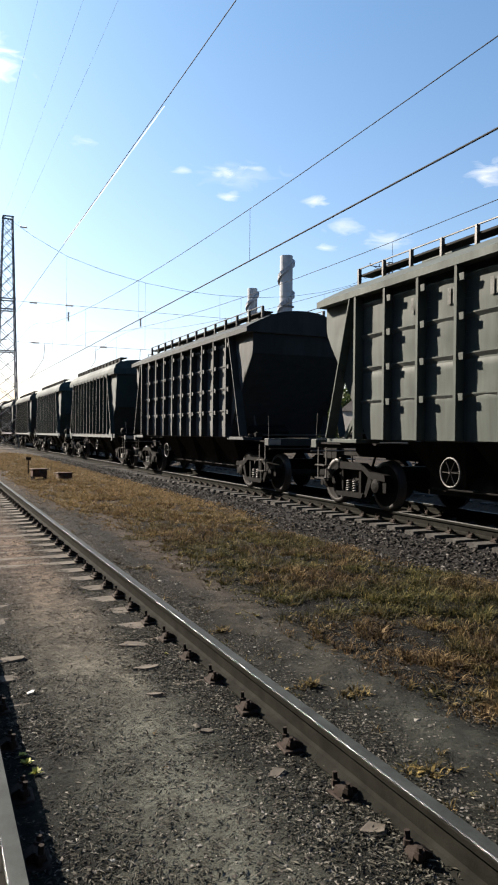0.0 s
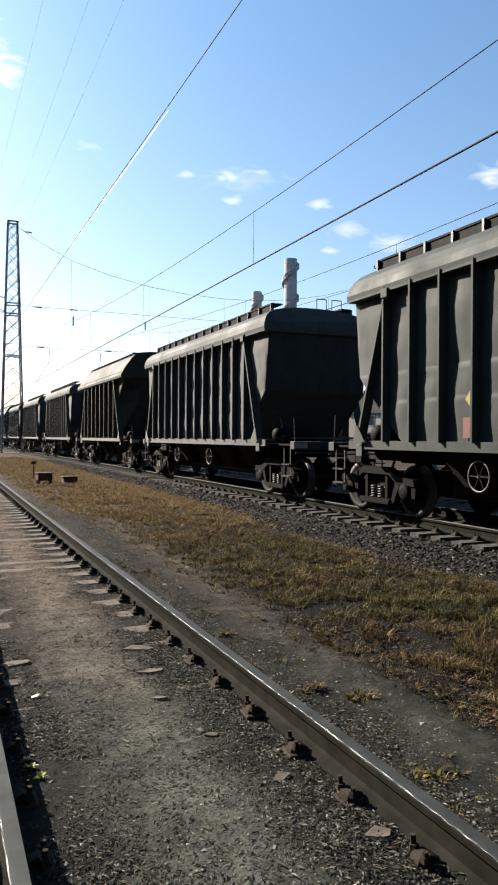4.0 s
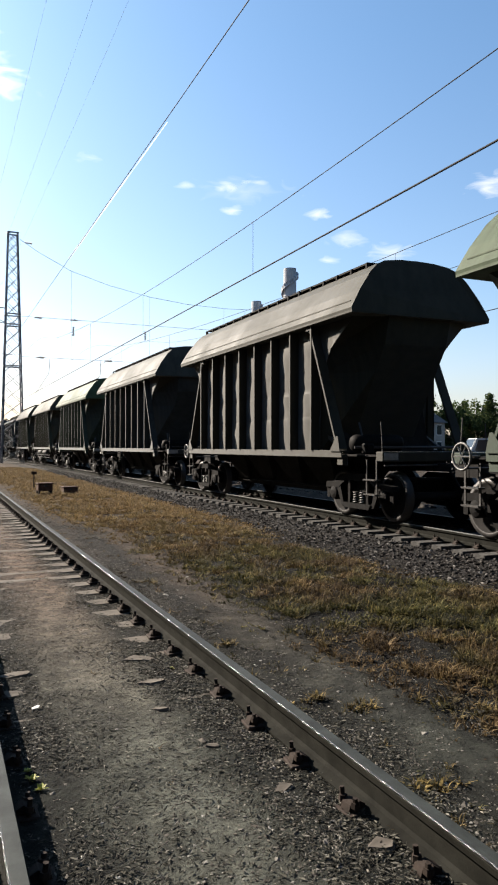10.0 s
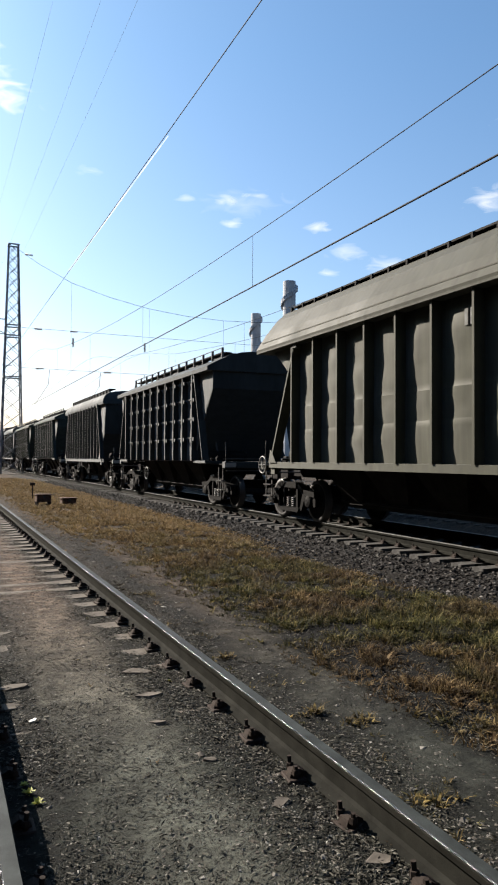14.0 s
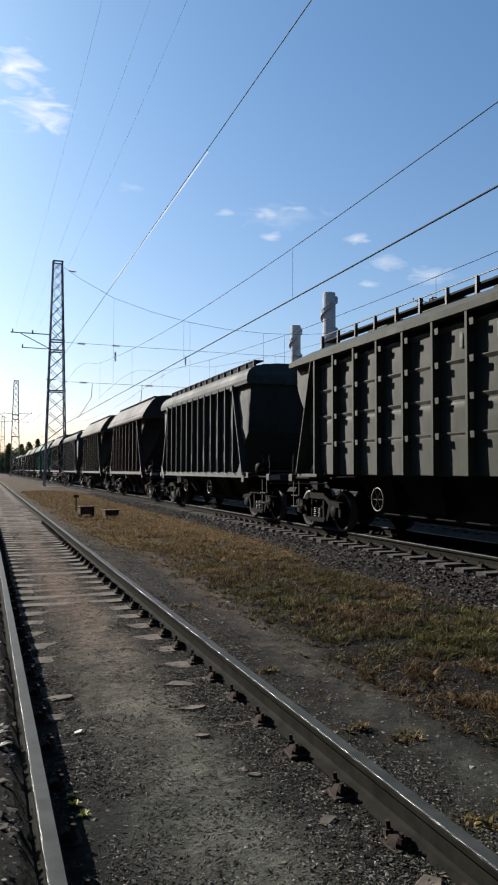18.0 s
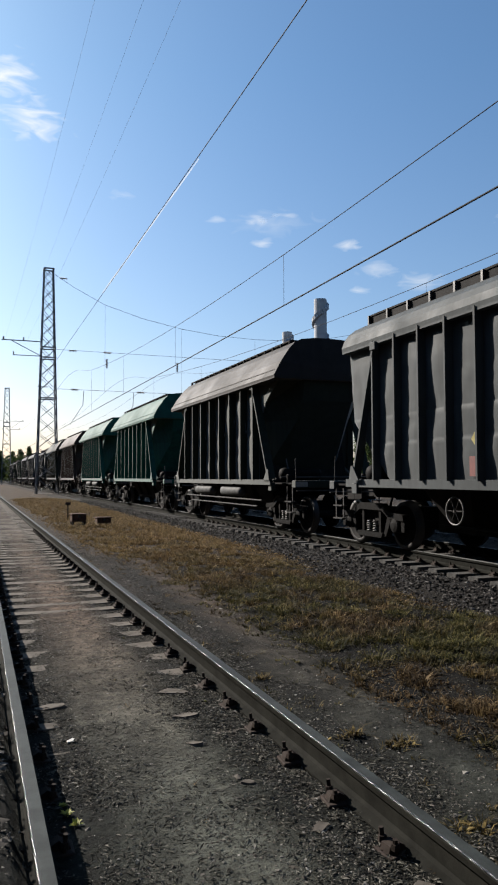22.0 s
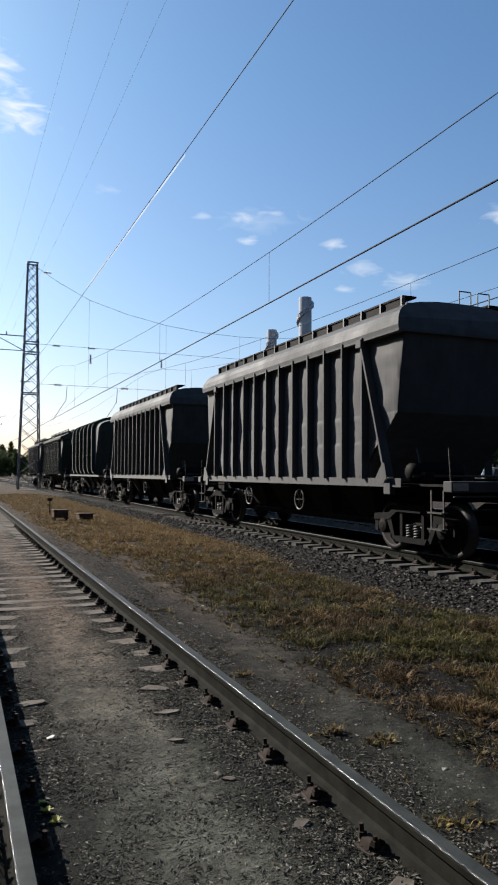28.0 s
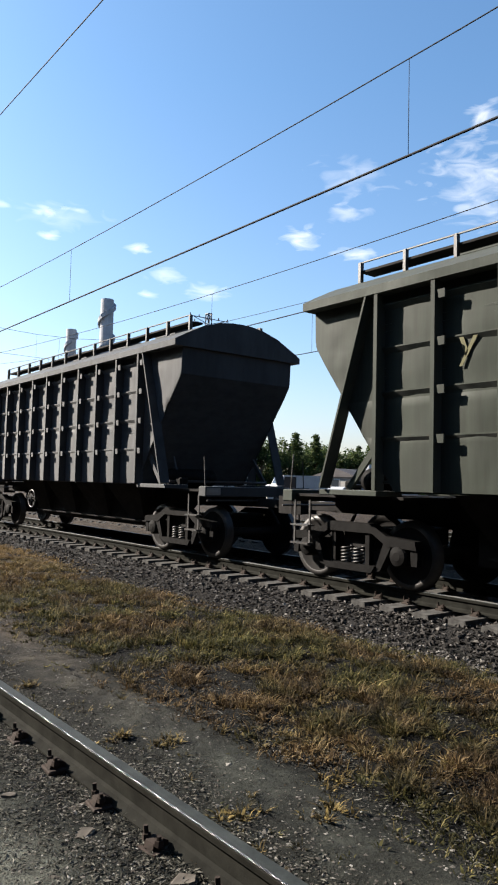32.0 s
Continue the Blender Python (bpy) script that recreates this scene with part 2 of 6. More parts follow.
    c = mix(nt, c, straw, calc("MULTIPLY", calc("MULTIPLY", strip(4.35, 2.1, 0.3, 0.0, 0.8), far.outputs[0]), 0.9))
    # darker strips of dirt along both rails
    for xc, half in ((1.68, 0.32), (0.46, 0.16)):
        c = mix(nt, c, mix(nt, c, (0.40, 0.43, 0.42), 1.0, "MULTIPLY"), strip(xc, half, 0.12, 0.0, 0.35))
    # farther on the dirt turns a warmer brown
    warm = node(nt, "ShaderNodeMapRange")
    nt.links.new(sep.outputs[1], warm.inputs["Value"])
    warm.inputs["From Min"].default_value, warm.inputs["From Max"].default_value = 3.6, 9.5
    c = mix(nt, mix(nt, c, (0.80, 1.0, 0.96), 1.0, "MULTIPLY"), mix(nt, c, (1.12, 0.95, 0.80), 1.0, "MULTIPLY"), warm.outputs[0])
    c = mix(nt, c, ramp(nt, noise_tex(nt, 1.7, 6, 0.7), [(0.34, (0.38,) * 3), (0.66, (1.10,) * 3)]), 1.0, "MULTIPLY")
    c = mix(nt, c, ramp(nt, noise_tex(nt, 7.0, 7, 0.75), [(0.36, (0.50,) * 3), (0.62, (1.25,) * 3)]), 1.0, "MULTIPLY")
    c = mix(nt, c, (0.93, 0.93, 0.97), 1.0, "MULTIPLY")
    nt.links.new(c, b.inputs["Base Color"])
    hsum = mix(nt, clod, fine, 0.5)
    bump(nt, b, hsum, 1.0, 0.06)
    return m


GROUND = ground_material()


def island_material(name, stops, rough=0.9, rel=0.4, scale=40.0):
    """Loose pieces in one mesh, each with its own shade."""
    m, nt, b = material(name, rough)
    g = nt.nodes.new("ShaderNodeNewGeometry")
    c = ramp(nt, g.outputs["Random Per Island"], stops)
    f = noise_tex(nt, scale, 5)
    c = mix(nt, c, ramp(nt, f, [(0.3, (0.6,) * 3), (0.7, (1.15,) * 3)]), 1.0, "MULTIPLY")
    nt.links.new(c, b.inputs["Base Color"])
    bump(nt, b, f, rel, 0.01)
    return m


GRIT = island_material("mixed grit", [(0.0, (0.024, 0.022, 0.019)), (0.45, (0.075, 0.067, 0.057)), (0.8, (0.13, 0.122, 0.108)), (0.965, (0.17, 0.16, 0.145)), (1.0, (0.32, 0.31, 0.28))])
STONES = island_material("ballast stone", [(0.0, (0.007, 0.0065, 0.006)), (0.5, (0.024, 0.022, 0.0205)), (0.85, (0.052, 0.048, 0.044)), (1.0, (0.16, 0.15, 0.14))])
def grass_material():
    m, nt, b = material("short dry and green grass", 0.75)
    g = nt.nodes.new("ShaderNodeNewGeometry")
    r = g.outputs["Random Per Island"]
    dry = ramp(nt, r, [(0.0, (0.025, 0.017, 0.010)), (0.4, (0.063, 0.040, 0.020)), (0.75, (0.118, 0.080, 0.039)), (1.0, (0.24, 0.180, 0.104))])
    green = ramp(nt, r, [(0.0, (0.016, 0.020, 0.008)), (0.5, (0.046, 0.048, 0.017)), (0.85, (0.105, 0.098, 0.038)), (1.0, (0.22, 0.18, 0.08))])
    w = noise_tex(nt, 0.75, 5, 0.7)
    c = mix(nt, dry, green, ramp(nt, w, [(0.43, (0.05,) * 3), (0.55, (0.95,) * 3)]))
    c = mix(nt, c, ramp(nt, noise_tex(nt, 5.5, 4, 0.65), [(0.36, (0.30,) * 3), (0.64, (1.35,) * 3)]), 1.0, "MULTIPLY")
    c = mix(nt, c, ramp(nt, noise_tex(nt, 1.6, 4, 0.6), [(0.36, (0.42, 0.40, 0.40)), (0.62, (1.15, 1.12, 1.05))]), 1.0, "MULTIPLY")
    # farther along the bank the grass is dead and golden
    sep = nt.nodes.new("ShaderNodeSeparateXYZ")
    tc = nt.nodes.new("ShaderNodeTexCoord")
    nt.links.new(tc.outputs["Object"], sep.inputs[0])
    far = node(nt, "ShaderNodeMapRange")
    nt.links.new(sep.outputs[1], far.inputs["Value"])
    far.inputs["From Min"].default_value, far.inputs["From Max"].default_value = 9.0, 17.0
    far.inputs["To Min"].default_value, far.inputs["To Max"].default_value = 0.0, 0.62
    gold = ramp(nt, r, [(0.0, (0.056, 0.035, 0.015)), (0.5, (0.140, 0.090, 0.038)), (1.0, (0.31, 0.215, 0.110))])
    c = mix(nt, c, gold, far.outputs[0])
    nt.links.new(c, b.inputs["Base Color"])
    return m


DRY = grass_material()
STRAW = island_material("straw-yellow grass", [(0.0, (0.035, 0.024, 0.009)), (0.5, (0.085, 0.060, 0.018)), (1.0, (0.17, 0.125, 0.045))], 0.75, 0.0)
LEAF = island_material("tree leaves", [(0.0, (0.016, 0.030, 0.011)), (0.5, (0.034, 0.056, 0.018)), (0.85, (0.062, 0.086, 0.026)), (1.0, (0.10, 0.105, 0.036))], 0.7, 0.0)
BARK = plain("bark", (0.10, 0.075, 0.055), 0.9, 0, 0.5, 6.0)
for gm in (DRY, LEAF):
    gb = gm.node_tree.nodes["Principled BSDF"]
    gb.inputs["Subsurface Weight"].default_value = 0.0
    # thin blades let part of the sun through
    tr = gm.node_tree.nodes.new("ShaderNodeBsdfTranslucent")
    ms = gm.node_tree.nodes.new("ShaderNodeMixShader")
    ms.inputs[0].default_value = 0.35
    src = gb.inputs["Base Color"].links[0].from_socket
    gm.node_tree.links.new(src, tr.inputs["Color"])
    gm.node_tree.links.new(gb.outputs[0], ms.inputs[1])
    gm.node_tree.links.new(tr.outputs[0], ms.inputs[2])
    gm.node_tree.links.new(ms.outputs[0], gm.node_tree.nodes["Material Output"].inputs["Surface"])


# ---- mesh helpers ----
def mesh_object(name, bm, mat, smooth=False):
    me = bpy.data.meshes.new(name)
    bm.to_mesh(me)
    bm.free()
    if mat:
        me.materials.append(mat)
    if smooth:
        me.shade_smooth()
    return new(name, me)


def part(name, bm, mat, parent, label="", smooth=False, at=None):
    ob = mesh_object(name, bm, mat, smooth)
    ob.parent = parent
    if at is not None:
        ob.matrix_basis = at
    if label:
        tagged(ob, label)
    return ob


def twin(ob, at, parent=None, label=""):
    """One more part on the same mesh."""
    o = ob.copy()
    scene.collection.objects.link(o)
    o.parent = parent or ob.parent
    o.matrix_basis = at
    if label:
        tagged(o, label)
    return o


def add_box(bm, x0, x1, y0, y1, z0, z1, bev=0.0):
    g = bmesh.ops.create_cube(bm, size=1.0, matrix=Matrix.Translation(((x0 + x1) / 2, (y0 + y1) / 2, (z0 + z1) / 2)) @ Matrix.Diagonal((abs(x1 - x0), abs(y1 - y0), abs(z1 - z0), 1)))
    if bev:
        es = list({e for v in g["verts"] for e in v.link_edges})
        bmesh.ops.bevel(bm, geom=es, offset=bev, segments=1, affect="EDGES")
    return bm


def box(x0, x1, y0, y1, z0, z1, bev=0.0):
    return add_box(bmesh.new(), x0, x1, y0, y1, z0, z1, bev)


def add_beam(bm, p, q, w, d=None, up=(0, 0, 1)):
    """A bar of section w x d from p to q."""
    p, q = Vector(p), Vector(q)
    z = (q - p).normalized()
    x = Vector(up).cross(z)
    if x.length < 1e-4:
        x = Vector((1, 0, 0)).cross(z)
    x.normalize()
    y = z.cross(x)
    m = Matrix((x, y, z)).transposed().to_4x4()
    m.translation = (p + q) / 2
    bmesh.ops.create_cube(bm, size=1.0, matrix=m @ Matrix.Diagonal((w, d or w, (q - p).length, 1)))
    return bm


def beam(p, q, w, d=None, up=(0, 0, 1)):
    return add_beam(bmesh.new(), p, q, w, d, up)


def add_rod(bm, p, q, r, seg=8, r2=None):
    p, q = Vector(p), Vector(q)
    m = (q - p).to_track_quat("Z", "Y").to_matrix().to_4x4()
    m.translation = (p + q) / 2
    bmesh.ops.create_cone(bm, cap_ends=True, segments=seg, radius1=r, radius2=r if r2 is None else r2, depth=(q - p).length, matrix=m)
    return bm


def rod(p, q, r, seg=8, r2=None):
    return add_rod(bmesh.new(), p, q, r, seg, r2)


def add_prism(bm, pts, axis, a0, a1):
    """A closed outline of (u, v), pushed along axis from a0 to a1. axis x: (y, z); y: (x, z); z: (x, y)."""
    def at(u, v, w):
        return {"x": (w, u, v), "y": (u, w, v), "z": (u, v, w)}[axis]
    lo = [bm.verts.new(at(u, v, a0)) for u, v in pts]
    hi = [bm.verts.new(at(u, v, a1)) for u, v in pts]
    n = len(pts)
    fs = [bm.faces.new(lo), bm.faces.new(hi[::-1])]
    for i in range(n):
        fs.append(bm.faces.new((lo[i], hi[i], hi[(i + 1) % n], lo[(i + 1) % n])))
    bmesh.ops.recalc_face_normals(bm, faces=fs)
    return bm


def prism(pts, axis, a0, a1):
    return add_prism(bmesh.new(), pts, axis, a0, a1)


def loft(rings, close=True):
    """Skin between rings of equal length; both ends are closed."""
    bm = bmesh.new()
    vs = [[bm.verts.new(p) for p in r] for r in rings]
    n = len(rings[0])
    for a, b in zip(vs, vs[1:]):
        for i in range(n if close else n - 1):
            bm.faces.new((a[i], a[(i + 1) % n], b[(i + 1) % n], b[i]))
    if close:
        bm.faces.new(vs[0])
        bm.faces.new(vs[-1][::-1])
    bmesh.ops.recalc_face_normals(bm, faces=bm.faces[:])
    return bm


def ring(r, tube, seg=20, sec=6):
    """A hoop in the yz plane."""
    bm = bmesh.new()
    vs = []
    for i in range(seg):
        a = 2 * math.pi * i / seg
        vs.append([bm.verts.new((tube * math.sin(2 * math.pi * j / sec), (r + tube * math.cos(2 * math.pi * j / sec)) * math.cos(a), (r + tube * math.cos(2 * math.pi * j / sec)) * math.sin(a))) for j in range(sec)])
    for i in range(seg):
        for j in range(sec):
            bm.faces.new((vs[i][j], vs[(i + 1) % seg][j], vs[(i + 1) % seg][(j + 1) % sec], vs[i][(j + 1) % sec]))
    return bm


def stuff_mesh(name, verts, faces, mat):
    me = bpy.data.meshes.new(name)
    me.from_pydata(verts, [], faces)
    me.materials.append(mat)
    return new(name, me)


# ---- ground ----
def steps(*spans):
    out = []
    for a, b, s in spans:
        n = max(1, round((b - a) / s))
        out += [a + (b - a) * i / n for i in range(n)]
    return out + [spans[-1][1]]


def lie(x, y):
    """Height of the dirt."""
    near = max(0.0, 1 - max(0.0, y - 30) / 40) if y > 0 else max(0.0, 1 + y / 20)
    h = 0.035 * noise.noise(Vector((x * 0.9, y * 0.9, 0))) + 0.020 * noise.noise(Vector((x * 3.5, y * 3.5, 4)))
    h += 0.018 * noise.noise(Vector((x * 9, y * 9, 9))) * (0.35 + max(0.0, noise.noise(Vector((x * 0.8, y * 0.6, 41))) + 0.35))
    d = abs(x - NEAR_C)
    if d < 1.6:
        # dirt fills the near track to the sleepers' tops close by, and lies lower farther on
        k = min(1.0, max(0.0, (y - 5.2) / 4.5))
        h = h * (0.5 - 0.32 * k) + 0.016 * (1 - k) - 0.007 * k
        if d < 0.8 and y > 4.6:
            h -= 0.019 * max(0.0, 1 - abs(d - 0.60) / 0.24) * min(1.0, (y - 4.6) / 2.0)
        if d > 0.86:
            h += (0.14 if x < NEAR_C and y > -6 else 0.03) * min(1, (d - 0.86) / (0.07 if x < NEAR_C else 0.15))
    if 2.7 < x < 3.7:
        h -= 0.025 * math.sin((x - 2.7) * math.pi)
    if x > 5.2 and x < 13:
        h = h * 0.5 - 0.16 * min(1, (x - 5.2) / 1.3)     # the ground falls towards the foot of the ballast
    return h * (0.3 + 0.7 * near) - 0.012


def ground():
    xs = steps((-2500, -200, 500), (-200, -20, 30), (-20, -3, 1.2), (-3, -0.6, 0.3), (-0.6, 7.0, 0.075), (7.0, 14, 0.5), (14, 60, 4), (60, 300, 40), (300, 3000, 400))
    ys = steps((-1500, -100, 300), (-100, -8, 8), (-8, 1.0, 0.5), (1.0, 16.0, 0.085), (16, 40, 0.3), (40, 120, 2), (120, 600, 30), (600, 4000, 400))
    verts = [(x, y, lie(x, y)) for y in ys for x in xs]
    n = len(xs)
    faces = [(j * n + i, j * n + i + 1, (j + 1) * n + i + 1, (j + 1) * n + i) for j in range(len(ys) - 1) for i in range(n - 1)]
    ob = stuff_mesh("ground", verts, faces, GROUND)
    ob.data.shade_smooth()
    tagged(ob, "grey-brown trodden dirt with ash, gravel and dry turf", "ground", kind="structure")
    return ob


ground()

# ---- unseen dark walls, added to block sky light behind the camera and blind side ----
WALL = plain("plain dark masonry", (0.05, 0.042, 0.037), 0.95, 0.0, 0.3, 1.0)
tagged(mesh_object("wall_behind", box(-14.5, 60, -16.5, -16, -0.3, 15.0), WALL), "plain dark unseen wall blocking sky light behind the camera", "wall", kind="structure")
tagged(mesh_object("wall_beyond", box(60, 60.5, -16, 26, -0.3, 15.0), WALL), "plain dark unseen wall blocking sky light on the right", "wall", kind="structure")
tagged(mesh_object("wall_side", box(-14.5, -14, -16, 250, -0.3, 15.0), WALL), "plain dark unseen wall blocking sky light on the left", "wall", kind="structure")

# ---- the two tracks ----
RAIL_OUT = [(-0.075, 0.0), (0.075, 0.0), (0.075, 0.012), (0.022, 0.03), (0.009, 0.045), (0.009, 0.125), (0.034, 0.142), (0.037, 0.17), (0.03, 0.179), (-0.03, 0.179), (-0.037, 0.17), (-0.034, 0.142), (-0.009, 0.125), (-0.009, 0.045), (-0.022, 0.03), (-0.075, 0.012)]


def rail(x, z0, y0, y1, parent, inner=-1, top=None):
    ob = part("rail", prism([(u, v) for u, v in RAIL_OUT], "y", y0, y1), RAIL_SIDE, parent, at=pose(x, 0, z0))
    part("running_surface", box(-0.0306, 0.031, y0, y1, 0.1792, 0.1826, 0.001), top or RAIL_TOP, ob, "dull grey rail head")
    # the rounded shoulder of the head, rubbed bright by the wheels
    arc = [(-0.0306 - 0.0066 * math.sin(radians(q)), 0.1760 + 0.0066 * math.cos(radians(q))) for q in range(0, 91, 9)]
    part("polished_band", prism(arc + [(-0.031, 0.171)], "y", y0, y1), RAIL_TOP if top else RAIL_BRIGHT, ob, "bright wheel-polished shoulder")
    return ob


def sleeper_mesh(length, w0=0.30, w1=0.25, h=0.16, dip=0.010):
    """A concrete sleeper: wider at the foot, with a lower waist."""
    rings = []
    for u in (-0.5, -0.47, -0.2, -0.08, 0.08, 0.2, 0.47, 0.5):
        x = u * length
        k = 1 - (dip / h if abs(u) < 0.1 else 0)
        e = 0.97 if abs(u) == 0.5 else 1
        rings.append([(x, -w0 / 2 * e, -h), (x, w0 / 2 * e, -h), (x, w1 / 2 * e, (k - 1) * h), (x, -w1 / 2 * e, (k - 1) * h)])
    bm = loft(rings)
    me = bpy.data.meshes.new("sleeper")
    bm.to_mesh(me)
    bm.free()
    return me


def fastening_mesh():
    """A plate, clip and two bolts beside the rail foot, caked with dirt."""
    bm = bmesh.new()
    add_box(bm, -0.045, 0.06, -0.07, 0.07, -0.01, 0.018, 0.006)
    add_prism(bm, [(-0.05, 0.018), (0.045, 0.018), (0.035, 0.05), (-0.01, 0.062), (-0.05, 0.04)], "y", -0.028, 0.032)
    for y, t in ((-0.045, 0.10), (0.04, 0.085)):
        add_rod(bm, (0.012, y, 0.01), (0.018, y * 1.15, t), 0.012, 6)
        add_rod(bm, (0.013, y, 0.04), (0.015, y * 1.05, 0.066), 0.024, 6, 0.02)
    me = bpy.data.meshes.new("fastening")
    bm.to_mesh(me)
    bm.free()
    return me


def track(name, label, xc, rail_z, y0, y1, spacing, smat, n_single, start, tilt_seed, length=2.7, sink=0.0, tip=0.0):
    root = tagged(new(name), label, "railway track", kind="structure")
    foot = rail_z - 0.18
    for s in (-1, 1):
        rail(xc + s * 0.795, foot, y0, y1, root, -s, MAIN_TOP if tip == 0.0 else None)
    sl, fa = sleeper_mesh(length, 0.25, 0.17) if tip else sleeper_mesh(length), fastening_mesh()
    sl.materials.append(smat)
    fa.materials.append(RUST)
    rnd = random.Random(tilt_seed)
    y, i = start, 0
    rest_v, rest_f = [], []
    while y < y1:
        dz = -0.004 - sink - (0.016 if not tip else 0.012) * rnd.random()
        m = pose(xc + rnd.uniform(-0.03, 0.03), y + rnd.uniform(-0.02, 0.02), foot + dz, rnd.uniform(-1, 1) + tip * rnd.uniform(0.3, 1), rnd.uniform(-0.3, 0.3), rnd.uniform(-0.9, 0.9))
        if i < n_single:
            o = new("sleeper", sl)
            o.parent, o.matrix_basis = root, m
        else:
            k = len(rest_v)
            rest_v += [tuple(m @ v.co) for v in sl.vertices]
            rest_f += [tuple(k + q for q in p.vertices) for p in sl.polygons]
        if i < 46:
            for s in (-1, 1):
                for t in (-1, 1):
                    o = new("fastening", fa)
                    o.parent = root
                    o.matrix_basis = pose(xc + s * 0.795 + t * 0.105, y + rnd.uniform(-0.02, 0.02), foot - 0.004, 0, 0, (0 if t > 0 else 180) + rnd.uniform(-8, 8))
        i += 1
        y += spacing * rnd.uniform(0.97, 1.03)
    if rest_v:
        ob = stuff_mesh("far_sleepers", rest_v, rest_f, smat)
        ob.parent = root
        tagged(ob, kind="stuff")
    return root


track("track_near", "worn siding track with bright rail heads and half-buried concrete sleepers", NEAR_C, RAIL, -10, 420, 0.545, CONCRETE, 120, -1.0, 5, tip=6.0)
track("track_main", "main line track with concrete sleepers on grey ballast", FAR_C, RAIL + 0.03, -60, 640, 0.535, SLEEPER_FAR, 110, 1.2, 6)


def rock(rnd, r):
    """Vertices and faces of one broken stone."""
    base = [(1, 0, 0), (-1, 0, 0), (0, 1, 0), (0, -1, 0), (0, 0, 1), (0, 0, -1)]
    v = [(x * r * rnd.uniform(0.7, 1.2) + rnd.uniform(-0.45, 0.45) * r, y * r * rnd.uniform(0.7, 1.2) + rnd.uniform(-0.45, 0.45) * r, z * r * rnd.uniform(0.35, 0.75) + rnd.uniform(-0.3, 0.3) * r) for x, y, z in base]
    f = [(0, 2, 4), (2, 1, 4), (1, 3, 4), (3, 0, 4), (2, 0, 5), (1, 2, 5), (3, 1, 5), (0, 3, 5)]
    a = rnd.uniform(0, math.pi)
    ca, sa = math.cos(a), math.sin(a)
    return [(x * ca - y * sa, x * sa + y * ca, z) for x, y, z in v], f


def shoulder(x):
    """Ballast profile beside the main track."""
    d = abs(x - FAR_C)
    return RAIL + 0.03 - 0.245 - max(0.0, d - 1.45) * 0.22


def ballast():
    out = [(FAR_C - 2.75, -0.36), (FAR_C - 2.7, -0.32), (FAR_C - 1.45, RAIL + 0.03 - 0.26), (FAR_C + 1.45, RAIL + 0.03 - 0.26), (FAR_C + 2.7, -0.32), (FAR_C + 2.75, -0.36)]
    m, nt, b = material("packed ballast", 0.95)
    f = noise_tex(nt, 22.0, 6, 0.75)
    nt.links.new(ramp(nt, f, [(0.35, (0.005, 0.005, 0.005)), (0.55, (0.017, 0.016, 0.0155)), (0.7, (0.036, 0.034, 0.033))]), b.inputs["Base Color"])
    bump(nt, b, f, 1.0, 0.05)
    bed = mesh_object("ballast_bed", prism(out, "y", -60, 640), m)
    tagged(bed, "grey crushed-stone ballast bed under the main line", "ballast", kind="structure")
    rnd = random.Random(11)
    V, F = [], []
    for k in range(26000):
        u = rnd.random()
        y = 2.5 + 52 * u ** 1.9 if rnd.random() < 0.9 else rnd.uniform(-5, 2.5)
        x = FAR_C - 3.1 + 2.45 * rnd.random() ** 0.8
        if x > FAR_C - 1.42 and abs((y - 1.2) / 0.535 % 1 - 0.5) > 0.27:
            continue
        r = rnd.uniform(0.018, 0.040)
        v, f = rock(rnd, r)
        z = max(shoulder(x), lie(x, y)) + rnd.uniform(-0.008, 0.014)
        n = len(V)
        V += [(a + x, b2 + y, c + z) for a, b2, c in v]
        F += [tuple(q + n for q in t) for t in f]
    ob = stuff_mesh("ballast_stones", V, F, STONES)
    tagged(ob, "loose grey crushed stones along the main line", "ballast", kind="stuff")


ballast()


def litter():
    """Loose stones in and beside the near track."""
    rnd = random.Random(21)
    V, F = [], []
    for k in range(70000):
        u = rnd.random()
        y = 1.3 - 2.4 * rnd.random() ** 4 + 15 * u ** 2.3 if rnd.random() < 0.92 else rnd.uniform(-5, 1.3)
        side = rnd.random()
        if side < 0.34:
            x = NEAR_C + 0.795 + rnd.gauss(-0.10, 0.26)
        elif side < 0.52:
            x = NEAR_C - 0.795 + (rnd.gauss(0.22, 0.20) if rnd.random() < 0.40 else rnd.uniform(-0.6, -0.07))
        elif side < 0.62:
            x = NEAR_C + rnd.gauss(0, 0.4)
        else:
            x = rnd.uniform(1.95, 4.6)
        if noise.noise(Vector((x * 2.0, y * 1.6, 57))) < -0.05 and rnd.random() < 0.75:
            continue
        r = (0.0032 + 0.0075 * rnd.random() ** 2.2) * (2.2 if rnd.random() < 0.02 else 1) * (1 + 0.04 * max(0.0, y))
        if x < NEAR_C - 0.87 and rnd.random() < 0.12:
            r = rnd.uniform(0.016, 0.040)
        v, f = rock(rnd, r)
        v = [(a, b, c * 0.6) for a, b, c in v]
        z = lie(x, y) + r * 0.1
        n = len(V)
        V += [(a + x, b + y, c + z) for a, b, c in v]
        F += [tuple(q + n for q in t) for t in f]
    tagged(stuff_mesh("gravel", V, F, GRIT), "small grey and white gravel on the dirt beside the rail", "gravel", kind="stuff")


litter()


